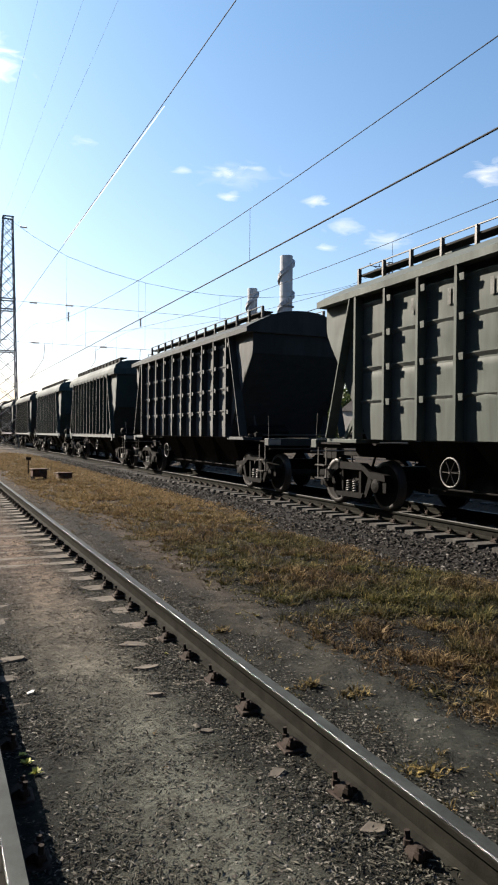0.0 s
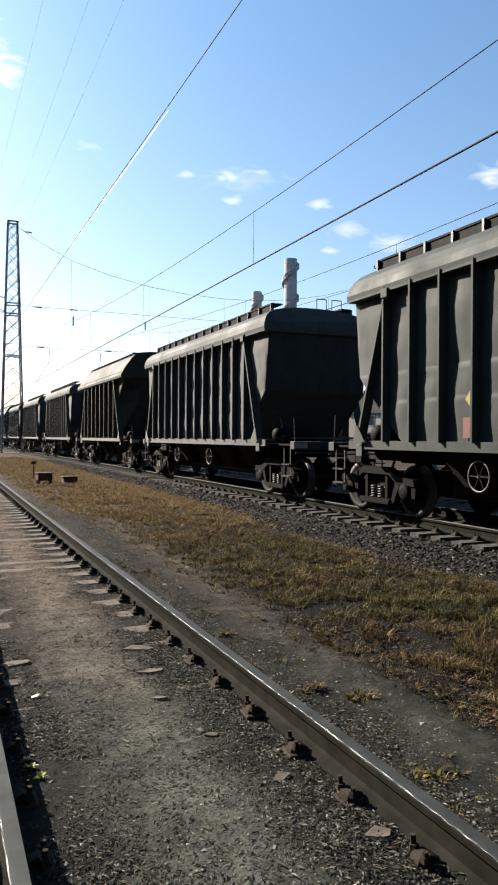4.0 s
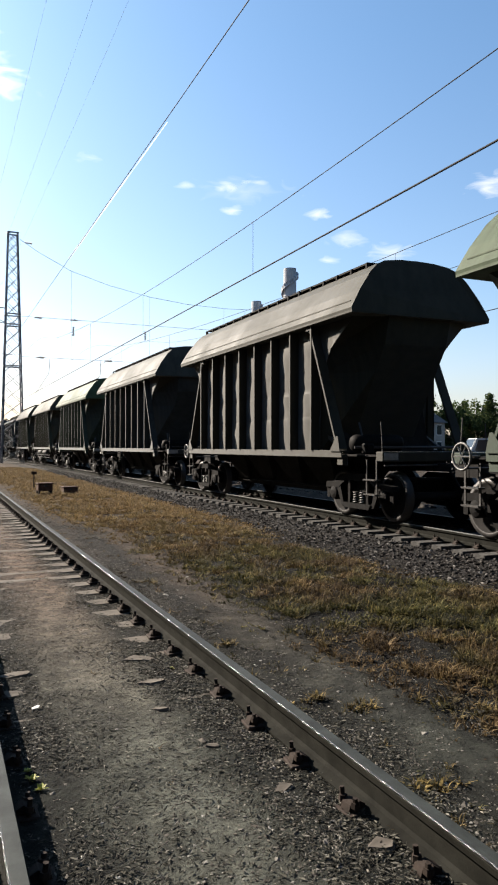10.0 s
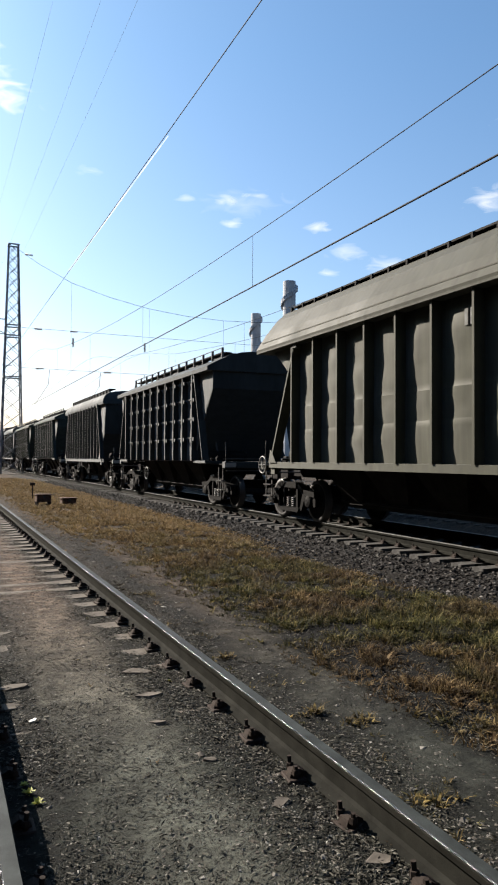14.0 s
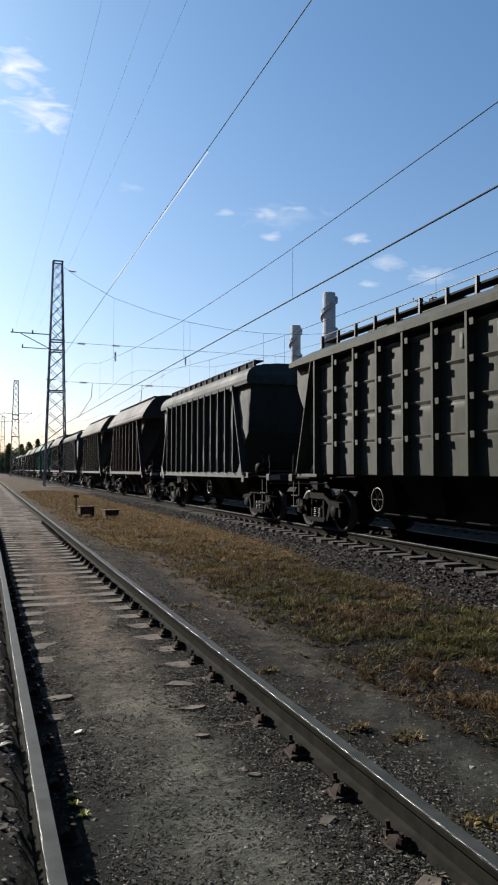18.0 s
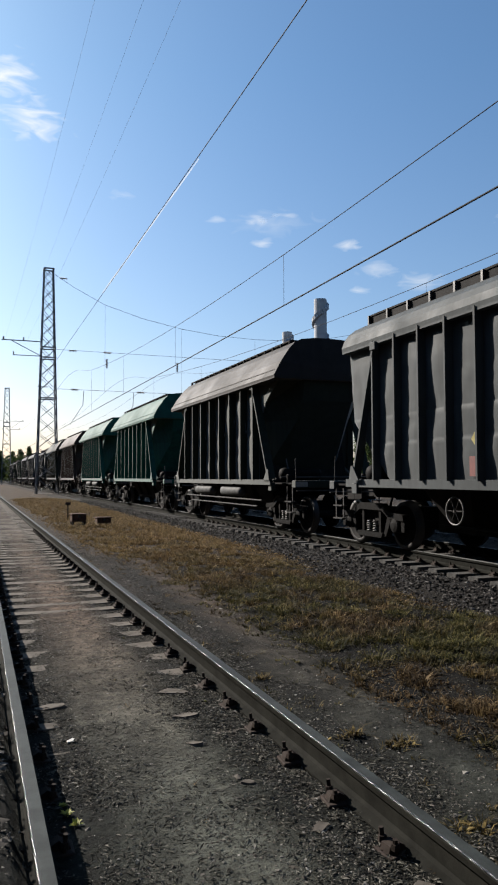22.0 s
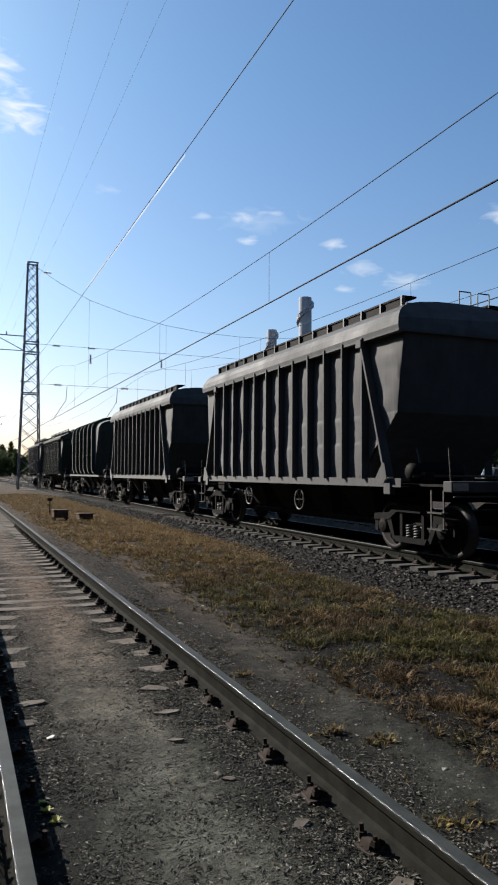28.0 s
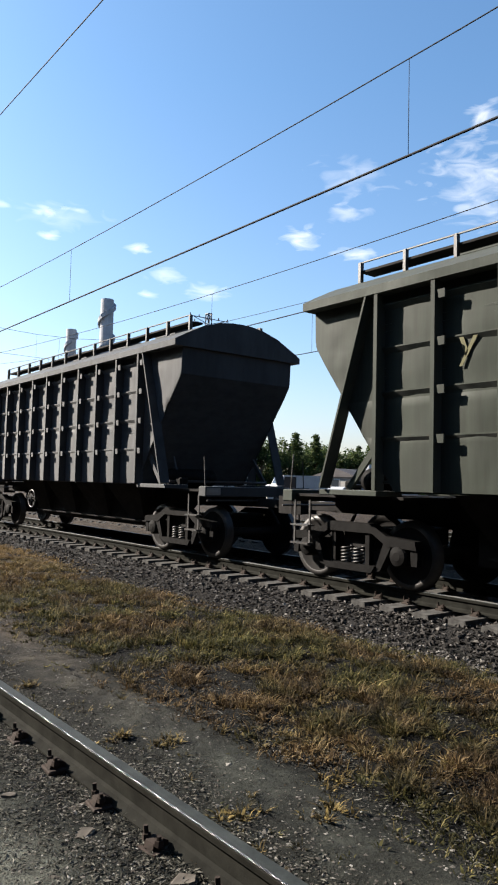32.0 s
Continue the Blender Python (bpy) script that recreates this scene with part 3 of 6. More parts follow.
def patch(x, y):
    """How much turf grows at a place, 0 to 1."""
    g = noise.noise(Vector((x * 0.9, y * 0.55, 3)))
    f = noise.noise(Vector((x * 2.6, y * 2.2, 13)))
    e = noise.noise(Vector((x * 6.5, y * 6.0, 23)))
    mid = 4.52 + 0.35 * g
    band = min(1.0, max(0.0, 2.25 - abs(x - mid) / 0.85))
    if y > 12:
        band = max(band, min(1.0, (y - 12) / 6) * min(1.0, max(0.0, 3.0 - abs(x - 4.75) / 0.85)))
    thin = 0.10 if 1.95 < x < 2.4 + 0.03 * y else (0.035 if 2.05 < x < 6.8 else 0.010)
    return max(thin * (1.0 if f > 0.1 else 0.12), band * min(1.0, max(0.05, 0.72 + 0.9 * g + 1.0 * f + 0.9 * e)))


TUFTS = ((2.22, 4.11), (2.45, 3.85), (2.21, 2.84), (3.22, 3.68), (3.12, 10.0), (2.3, 8.5), (2.21, 5.52), (2.62, 2.55), (3.0, 2.9), (3.5, 3.1), (3.7, 2.6), (4.1, 3.3), (4.4, 2.8), (3.9, 4.0))


def grass():
    """Tufts of short blades, thick on the bank between the tracks, thin on the dirt; a few clumps of straw."""
    rnd = random.Random(31)
    V, F = [], []

    def tuft(x, y, size, lush=1.0):
        nonlocal V, F
        k = 1 + max(0.0, y) * 0.06
        spread = 0.05 * size + 0.012
        for q in range(int((7 + 10 * size) * lush)):
            a = rnd.uniform(0, 6.283)
            h = 0.115 * size * rnd.uniform(0.25, 1.2)
            w = 0.0022 * k
            o = rnd.random() ** 0.5 * spread
            bx, by = x + math.cos(a) * o, y + math.sin(a) * o
            z = lie(bx, by) - 0.006
            l = h * rnd.uniform(0.3, 1.6)
            if rnd.random() < 0.34:
                w, h, l = w * 3.0, h * 0.55, l * 0.9
            a += rnd.uniform(-0.8, 0.8)
            dx, dy = math.cos(a) * l, math.sin(a) * l
            px, py = -math.sin(a) * w, math.cos(a) * w
            n = len(V)
            V.extend([(bx - px, by - py, z), (bx + px, by + py, z), (bx + dx * 0.4 + px, by + dy * 0.4 + py, z + h * 0.62), (bx + dx * 0.4 - px, by + dy * 0.4 - py, z + h * 0.62), (bx + dx, by + dy, z + h * 0.85)])
            F.extend([(n, n + 1, n + 2, n + 3), (n + 3, n + 2, n + 4)])

    made = tries = 0
    while made < 52000 and tries < 330000:
        tries += 1
        y = 1.2 - 2.4 * rnd.random() ** 4 + 58 * rnd.random() ** 2.2 if rnd.random() < 0.88 else rnd.uniform(-6, 1.2)
        x = rnd.uniform(-0.6, 7.4)
        p = patch(x, y)
        if rnd.random() > p:
            continue
        made += 1
        size = (0.20 + 0.80 * rnd.random() ** 1.8) * (0.35 + 0.85 * min(1, p))
        if rnd.random() < 0.03:
            size *= 1.5
        tuft(x, y, size)
    tagged(stuff_mesh("grass", V, F, DRY), "short olive and orange-brown dry grass with green tufts between the tracks", "grass", kind="stuff")
    for x, y in TUFTS:
        V, F = [], []
        for q in range(8):
            tuft(x + rnd.gauss(0, 0.06), y + rnd.gauss(0, 0.05), rnd.uniform(0.28, 0.6), 1.4)
        tagged(stuff_mesh("grass_tuft", V, F, STRAW), "small clump of straw-yellow dry grass on the dirt", "grass", kind="stuff")


grass()


def weed(x, y, size):
    """A small low weed: a rosette of yellow-green leaves."""
    rnd = random.Random(int(x * 1000))
    bm = bmesh.new()
    for k in range(16):
        a = k * 2.4
        l = size * rnd.uniform(0.6, 1.1)
        d = Vector((math.cos(a), math.sin(a), rnd.uniform(0.3, 1.3))).normalized() * l
        n = Vector((-math.sin(a), math.cos(a), 0)) * l * 0.22
        p = Vector((0, 0, 0))
        vs = [bm.verts.new(p), bm.verts.new(p + d * 0.55 + n), bm.verts.new(p + d - Vector((0, 0, 0.15 * l))), bm.verts.new(p + d * 0.55 - n)]
        bm.faces.new(vs)
    ob = mesh_object("weed", bm, WEED)
    ob.matrix_basis = pose(x, y, lie(x, y))
    tagged(ob, "small yellow-green weed growing beside the rail", "weed", "weeds beside the rail")


WEED = plain("weed leaves", (0.30, 0.30, 0.035), 0.6, 0, 0.4, 25.0)
for wx, wy, ws in ((0.44, 3.70, 0.05), (0.47, 3.58, 0.04), (0.43, 3.8, 0.035), (1.63, 5.2, 0.03)):
    weed(wx, wy, ws)


def dead_litter():
    """Dead leaves, stalks and crumbs of ash lying on the dirt."""
    rnd = random.Random(51)
    V, F = [], []
    for k in range(285000):
        y = 1.2 - 2.4 * rnd.random() ** 4 + 20 * rnd.random() ** 2.3 if rnd.random() < 0.9 else rnd.uniform(-5, 1.2)
        u = rnd.random()
        if u < 0.26:
            x = NEAR_C + 0.795 + rnd.gauss(-0.12, 0.24)
        elif u < 0.38:
            x = NEAR_C - 0.795 + rnd.gauss(0.20, 0.18)
        elif u < 0.48:
            x = rnd.uniform(0.5, 1.7)
        else:
            x = rnd.uniform(1.9, 6.2)
        way = abs(x - 2.42 - 0.05 * y) if x > 1.8 else 1.0
        keep = 0.5 + 1.1 * noise.noise(Vector((x * 1.7, y * 1.3, 31))) + 0.5 * noise.noise(Vector((x * 5.5, y * 5.0, 37)))
        if x > 2.05:
            keep -= 0.16
        if way < 0.3:
            keep -= 0.45
        if rnd.random() > keep:
            continue
        z = lie(x, y) + rnd.uniform(0.0, 0.007)
        a = rnd.uniform(0, 6.283)
        g = 1 + max(0.0, y) * 0.05
        l, w = (0.005 + 0.016 * rnd.random() ** 1.7) * g, rnd.uniform(0.0018, 0.0050) * g
        c, t = math.cos(a), math.sin(a)
        up = rnd.uniform(-0.05, 0.55) * l
        n = len(V)
        V += [(x - c * l, y - t * l, z), (x - t * w, y + c * w, z + 0.003 + up * 0.6), (x + c * l, y + t * l, z + up), (x + t * w, y - c * w, z + 0.002 + up * 0.4)]
        F.append((n, n + 1, n + 2, n + 3))
    tagged(stuff_mesh("dead_leaves", V, F, DEAD), "dead leaves and stalks scattered over the dirt", "litter", kind="stuff")


DEAD = island_material("dead leaves", [(0.0, (0.012, 0.0115, 0.009)), (0.35, (0.031, 0.030, 0.023)), (0.7, (0.060, 0.058, 0.046)), (0.93, (0.098, 0.094, 0.080)), (1.0, (0.17, 0.16, 0.135))], 0.85, 0.0)
dead_litter()


def stones():
    """Flat broken pieces of concrete and a scrap of white litter in the near track."""
    rnd = random.Random(41)
    for x, y, r in ((1.56, 3.14, 0.055), (1.70, 2.52, 0.07), (1.42, 3.75, 0.045), (1.30, 4.4, 0.05), (0.30, 6.1, 0.07), (1.45, 5.5, 0.10), (1.40, 4.95, 0.09), (0.52, 5.45, 0.09), (0.47, 5.05, 0.09)):
        out = []
        n = 7
        for i in range(n):
            a = 6.283 * i / n + rnd.uniform(-0.3, 0.3)
            out.append((r * rnd.uniform(0.7, 1.2) * math.cos(a) * 1.3, r * rnd.uniform(0.7, 1.1) * math.sin(a) * 0.8))
        bm = prism(out, "z", -0.03, 0.012)
        bmesh.ops.bevel(bm, geom=bm.edges[:], offset=0.010, segments=2, affect="EDGES")
        for v in bm.verts:
            v.co.z += 0.008 * noise.noise(v.co * 30 + Vector((x * 9, y * 9, 0)))
        ob = mesh_object("stone", bm, CONCRETE)
        ob.matrix_basis = pose(x, y, lie(x, y) - 0.001, rnd.uniform(-6, 6), rnd.uniform(-6, 6), rnd.uniform(-40, 40))
        tagged(ob, "flat grey broken piece of concrete in the dirt", "stone", "broken concrete pieces")
    bm = prism([(-0.028, -0.008), (0.008, -0.017), (0.031, 0.0), (0.020, 0.016), (-0.022, 0.012)], "z", 0, 0.008)
    ob = mesh_object("litter", bm, WHITE_P)
    ob.matrix_basis = pose(0.58, 4.69, lie(0.58, 4.69) + 0.006, 6, -8, 20)
    tagged(ob, "crumpled white scrap of paper on the dirt", "litter")


stones()

# ---- wagons; local y along the rails, z from the rail top ----
# kind: half sill, pitch
HALF = {"rib": 5.55, "hip": 4.72, "grid": 5.12, "barrel": 5.45}
PITCH = {"rib": 15.02, "hip": 13.54, "grid": 15.15, "barrel": 14.75}
TREADR = 0.475


def coil(r=0.075, h=0.24, turns=5, wire=0.016):
    bm = bmesh.new()
    n, sec = turns * 10, 5
    vs = []
    for i in range(n + 1):
        a = 2 * math.pi * i / 10
        c = Vector((r * math.cos(a), r * math.sin(a), h * i / n))
        o = Vector((math.cos(a), math.sin(a), 0))
        vs.append([bm.verts.new(c + o * wire * math.cos(6.2832 * j / sec) + Vector((0, 0, wire * math.sin(6.2832 * j / sec)))) for j in range(sec)])
    for i in range(n):
        for j in range(sec):
            bm.faces.new((vs[i][j], vs[i + 1][j], vs[i + 1][(j + 1) % sec], vs[i][(j + 1) % sec]))
    return bm


def lathe_x(profile, seg=28):
    """A turned shape about the x axis from (x, r) pairs."""
    return loft([[(x, r * math.cos(2 * math.pi * i / seg), r * math.sin(2 * math.pi * i / seg)) for i in range(seg)] for x, r in profile])


def bogie(parent, y):
    """A two-axle freight bogie: cast side frames, coil springs, axle boxes, wheelsets."""
    b = part("bogie", box(-0.95, 0.95, -0.28, 0.28, 0.50, 0.80, 0.03), UNDER, parent, at=pose(0, y, 0))
    for s in (-1, 1):
        bm = bmesh.new()
        # frame with an open window for the springs
        add_prism(bm, [(-1.25, 0.58), (-1.22, 0.70), (-0.72, 0.74), (-0.42, 0.90), (0.42, 0.90), (0.72, 0.74), (1.22, 0.70), (1.25, 0.58), (0.72, 0.60), (0.45, 0.76), (-0.45, 0.76), (-0.72, 0.60)], "x", s * 0.96, s * 1.12)
        add_prism(bm, [(-0.46, 0.20), (0.46, 0.20), (0.52, 0.30), (-0.52, 0.30)], "x", s * 0.94, s * 1.14)
        for t in (-1, 1):
            add_prism(bm, [(t * 0.50, 0.22), (t * 0.60, 0.24), (t * 0.80, 0.60), (t * 0.66, 0.64)], "x", s * 0.97, s * 1.11)
            add_prism(bm, [(t * 0.30, 0.28), (t * 0.38, 0.28), (t * 0.38, 0.80), (t * 0.30, 0.80)], "x", s * 0.99, s * 1.09)
            add_prism(bm, [(t * 1.14, 0.36), (t * 1.24, 0.36), (t * 1.25, 0.62), (t * 1.12, 0.62)], "x", s * 0.99, s * 1.09)
        part("side_frame", bm, CAST, b)
        sp = None
        for i in range(2):
            at = pose(s * 1.03, (i - 0.5) * 0.24, 0.30)
            sp = part("spring", coil(), STEEL_DUSTY, b, at=at, smooth=True) if sp is None else twin(sp, at)
        for t in (-1, 1):
            bm = lathe_x([(s * 0.88, 0.10), (s * 0.90, 0.155), (s * 1.10, 0.155), (s * 1.13, 0.13), (s * 1.15, 0.06)], 14)
            part("axle_box", bm, CAST, b, at=pose(0, t * 0.925, TREADR))
    for t in (-1, 1):
        bm = lathe_x([(-1.0, 0.06), (-0.87, 0.085), (-0.87, 0.16), (-0.855, 0.38), (-0.87, 0.40), (-0.865, TREADR), (-0.755, TREADR + 0.008), (-0.74, TREADR + 0.028), (-0.725, TREADR + 0.02), (-0.725, 0.40), (-0.78, 0.37), (-0.74, 0.13), (-0.70, 0.09), (0.70, 0.09), (0.74, 0.13), (0.78, 0.37), (0.725, 0.40), (0.725, TREADR + 0.02), (0.74, TREADR + 0.028), (0.755, TREADR + 0.008), (0.865, TREADR), (0.87, 0.40), (0.855, 0.38), (0.87, 0.16), (0.87, 0.085), (1.0, 0.06)])
        # lightening of the disc shows the turn
        w = part("wheelset", bm, UNDER, b, "dusty steel wheels with a bright tread", True, at=pose(0, t * 0.925, TREADR))
        w.data.materials.append(TREAD)
        for f in w.data.polygons:
            c = f.center
            if 0.39 < math.hypot(c.y, c.z) and abs(c.x) > 0.74:
                f.material_index = 1
    return b


def coupler(parent, y0, y1):
    s = 1 if y1 > y0 else -1
    bm = bmesh.new()
    add_box(bm, -0.09, 0.09, y0, y1 - s * 0.22, 0.98, 1.14, 0.01)
    add_prism(bm, [(-0.20, y1 - s * 0.30), (0.20, y1 - s * 0.30), (0.22, y1 + s * 0.02), (0.06, y1 - s * 0.06), (-0.02, y1 + s * 0.10), (-0.22, y1 + s * 0.08)], "z", 0.90, 1.22)
    return part("coupler", bm, UNDER, parent)


def end_gear(w, half, end):
    """Everything between the body and the coupler at both ends: beams, steps, hoses, levers, ladders, brake wheel."""
    for s in (-1, 1):
        y = s * end
        part("end_beam", box(-1.32, 1.32, y - 0.12, y + 0.12, 1.17, 1.36, 0.015), PAINT, w)
        part("centre_sill", box(-0.24, 0.24, min(s * half * 0.55, y), max(s * half * 0.55, y), 0.98, 1.30), UNDER, w)
        coupler(w, y, s * w["pitch"] / 2)
        for q in (-1, 1):
            bm = bmesh.new()
            x = q * 1.28
            for dy in (-0.17, 0.17):
                add_beam(bm, (x, y + dy, 0.50), (x, y + dy, 1.20), 0.035, 0.02)
            for z in (0.52, 0.80):
                add_box(bm, x - 0.07, x + 0.07, y - 0.20, y + 0.20, z, z + 0.025)
            part("step_ladder", bm, STEEL_DUSTY, w, at=pose(0, -s * 0.32, 0))
            part("hand_rail", rod((q * 1.25, y, 1.36), (q * 1.25, y - s * 0.05, 1.92), 0.010, 6), STEEL_DUSTY, w)
        part("brake_hose", rod((0.30, y, 1.02), (0.36, y + s * 0.28, 0.62), 0.03, 8), UNDER, w)
        part("uncoupling_lever", rod((-1.30, y + s * 0.14, 1.10), (0.1, y + s * 0.14, 1.10), 0.016, 6), STEEL_DUSTY, w)
        part("platform", box(-1.25, 1.25, min(s * (half - 1.2), y), max(s * (half - 1.2), y), 1.26, 1.30), UNDER, w)
        drum = lathe_x([(-0.62, 0.06), (-0.58, 0.15), (-0.50, 0.19), (0.50, 0.19), (0.58, 0.15), (0.62, 0.06)], 14)
        part("brake_reservoir", drum, CAST, w, "oily steel air reservoir", True, at=pose(-0.55, s * (half - 0.30), 1.52))
        part("pipe", rod((-1.25, s * (half - 0.02), 1.44), (1.25, s * (half - 0.02), 1.44), 0.028, 6), STEEL_DUSTY, w)
        part("brake_valve", box(-1.12, -0.92, s * (half + 0.10) - 0.1, s * (half + 0.10) + 0.1, 1.30, 1.52, 0.03), CAST, w)
        part("brake_shaft", rod((-0.95, s * (half - 0.05), 1.30), (-0.95, s * (half - 0.35), 1.95), 0.02, 6), STEEL_DUSTY, w)
        part("stencil_plate", box(-1.30, -0.98, y + s * 0.121, y + s * 0.126, 1.20, 1.33), PLATE_P, w, "white stencilled end plate")


def underside(w, half, tanks, wheels):
    part("main_sill", box(-0.30, 0.30, -half, half, 0.95, 1.30), UNDER, w)
    for k, y in enumerate((-2.6, -0.9, 0.9, 2.6)):
        y *= half / 5.0
        bm = loft([[(-1.0, y - 0.78, 1.35), (1.0, y - 0.78, 1.35), (1.0, y + 0.78, 1.35), (-1.0, y + 0.78, 1.35)], [(-0.55, y - 0.30, 0.50), (0.55, y - 0.30, 0.50), (0.55, y + 0.30, 0.50), (-0.55, y + 0.30, 0.50)]])
        part("discharge_hopper", bm, UNDER, w)
    for s in (-1, 1):
        part("shaft", rod((s * 0.62, -half * 0.62, 0.52), (s * 0.62, half * 0.62, 0.52), 0.025, 8), UNDER, w)
        part("skirt", box(s * 0.50, s * 0.53, -half * 0.66, half * 0.66, 0.40, 1.30), UNDER, w)
        for y in wheels:
            hw = part("hand_wheel", ring(0.235, 0.016), PALE_IRON, w, "pale iron hand wheel", True, at=pose(s * 1.36, y, 0.87))
            bm = bmesh.new()
            for k in range(3):
                a = k * math.pi / 3
                add_rod(bm, (0, -0.2 * math.cos(a), -0.2 * math.sin(a)), (0, 0.2 * math.cos(a), 0.2 * math.sin(a)), 0.007, 5)
            add_rod(bm, (-s * 0.16, 0, 0), (s * 0.03, 0, 0), 0.022, 6)
            part("spokes", bm, STEEL_DUSTY, hw)
    if tanks:
        for y in (-1.3, 1.5):
            bm = lathe_x([(-0.95, 0.05), (-0.90, 0.12), (-0.82, 0.145), (0.82, 0.145), (0.90, 0.12), (0.95, 0.05)], 14)
            part("air_cylinder", bm, TANK, w, "pale grey air cylinder", True, at=pose(-1.42, y, 1.02, 0, 0, 90))
        part("pipe", rod((-1.44, -half * 0.8, 0.80), (-1.44, half * 0.8, 0.80), 0.022, 6), TANK, w)
        part("pipe", rod((-1.40, -half * 0.7, 0.62), (-1.40, half * 0.7, 0.62), 0.02, 6), TANK, w)
    else:
        part("air_cylinder", lathe_x([(-0.5, 0.05), (-0.47, 0.13), (-0.4, 0.155), (0.4, 0.155), (0.47, 0.13), (0.5, 0.05)], 12), UNDER, w, smooth=True, at=pose(0.9, 0.4, 0.85, 0, 0, 90))


def hopper_body(w, wall, z0, z1, ytop, yknee, zknee, ybot):
    """The shell: upright sides, ends that lean inwards to the hoppers."""
    out = [(-ybot, z0), (-yknee, zknee), (-ytop, z1), (ytop, z1), (yknee, zknee), (ybot, z0)]
    return part("body", prism(out, "x", -wall, wall), PAINT, w)


def side_sheets(w, wall, ys, outline, z0, z1, amp, seed, seams=(2.62, 2.09)):
    """The thin plating between the ribs, buckled between its supports. outline: (z, half length) pairs."""
    def reach(z):
        for (za, ya), (zb, yb) in zip(outline, outline[1:]):
            if za <= z <= zb:
                return ya + (yb - ya) * (z - za) / (zb - za)
        return outline[-1][1]
    far = outline[-1][1]
    cols = []
    stops = [-far] + list(ys) + [far]
    for a, b in zip(stops, stops[1:]):
        n = max(2, round((b - a) / 0.11))
        cols += [(a + (b - a) * i / n, math.sin(math.pi * i / n)) for i in range(n)]
    cols.append((far, 0.0))
    rows = sorted([z0 + (z1 - z0) * i / 22 for i in range(23)] + [z for q in seams for z in (q, q + 0.012)])
    V, F = [], []
    for z in rows:
        lim = reach(z)
        hold = min(1.0, 6 * (z1 - z) / (z1 - z0), 6 * (z - z0) / (z1 - z0))
        for y, k in cols:
            d = 0.55 * noise.noise(Vector((y * 1.9, z * 1.5, seed))) + 0.45 * noise.noise(Vector((y * 0.9 + 20, z * 3.1, seed))) + 0.3 * noise.noise(Vector((y * 3.5, z * 4.2, seed)))
            lap = sum(0.006 for q in seams if z <= q)
            V.append((-0.012 - lap - amp * (0.5 + d) * k * hold, max(-lim, min(lim, y)), z))
    n = len(cols)
    for j in range(len(rows) - 1):
        for i in range(n - 1):
            q = (j * n + i, j * n + i + 1, (j + 1) * n + i + 1, (j + 1) * n + i)
            if V[q[1]][1] - V[q[0]][1] > 1e-4 or V[q[2]][1] - V[q[3]][1] > 1e-4:
                F.append(q)
    ob = stuff_mesh("side_sheet", V, F, PAINT)
    ob.data.shade_smooth()
    ob.parent = w
    ob.matrix_basis = pose(-wall, 0, 0)
    twin(ob, pose(wall, 0, 0, 0, 0, 180))


def posts(w, ys, wall, depth, width, z0, z1, wing=0.05):
    """Upright ribs on both sides: a web and an outer flange."""
    bm = bmesh.new()
    add_box(bm, -depth, 0, -width / 2, width / 2, z0, z1)
    add_box(bm, -depth - 0.010, -depth, -width / 2 - wing * 0.5, width / 2 + wing * 0.5, z0, z1)
    first = None
    away = bmesh.new()
    for y in ys:
        add_box(away, 0, depth, y - width / 2, y + width / 2, z0, z1)
        add_box(away, depth, depth + 0.010, y - width / 2 - wing * 0.5, y + width / 2 + wing * 0.5, z0, z1)
        at = pose(-wall, y, 0)
        first = part("rib", bm, PAINT, w, at=at) if first is None else twin(first, at)
    tagged(part("ribs_beyond", away, PAINT, w, at=pose(wall, 0, 0)), kind="stuff")


def struts(w, wall, y_top, z_top, y_bot, z_bot, wide=0.11):
    for s in (-1, 1):
        for q in (-1, 1):
            part("strut", beam((q * wall, s * y_top, z_top), (q * wall, s * y_bot, z_bot), 0.05, wide, (1, 0, 0)), PAINT, w)
            part("strut_gusset", prism([(s * (y_bot - 0.30), z_bot - 0.04), (s * (y_bot + 0.10), z_bot - 0.04), (s * (y_bot + 0.02), z_bot + 0.26), (s * (y_bot - 0.05), z_bot + 0.26)], "x", q * (wall + 0.102), q * (wall + 0.116)), PAINT, w)
            part("strut_head", box(q * (wall + 0.03), q * (wall + 0.12), s * y_top - 0.10, s * y_top + 0.10, z_top - 0.16, z_top, 0.008), PAINT, w)
            part("strut_foot", box(q * (wall - 0.07), q * (wall + 0.05), s * y_bot - 0.11, s * y_bot + 0.11, z_bot - 0.32, z_bot - 0.10, 0.01), PAINT, w)


def sills(w, half, x, z0, z1, t=0.05):
    for s in (-1, 1):
        a, b, c = s * (x - 0.10), s * (x + t - 0.015), s * (x + t)
        part("side_sill", prism([(a, z0), (c, z0), (c, z1), (a, z1), (a, z1 - 0.03), (b, z1 - 0.03), (b, z0 + 0.015), (a, z0 + 0.015)], "y", -half, half), PAINT, w)


def roof_loft(w, outline, y_at, name="roof"):
    """outline: (x, z) from eave to crown; y_at: half length for each of these points. Mirrored over the middle."""
    full = [(-x, z, y) for (x, z), y in zip(outline, y_at)] + [(x, z, y) for (x, z), y in list(zip(outline, y_at))[::-1]]
    base = outline[0][1] - 0.04
    ra = [(x, -y, z) for x, z, y in full] + [(full[-1][0], -full[-1][2], base), (full[0][0], -full[0][2], base)]
    rb = [(x, y, z) for x, z, y in full] + [(full[-1][0], full[-1][2], base), (full[0][0], full[0][2], base)]
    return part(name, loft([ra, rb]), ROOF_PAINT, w)


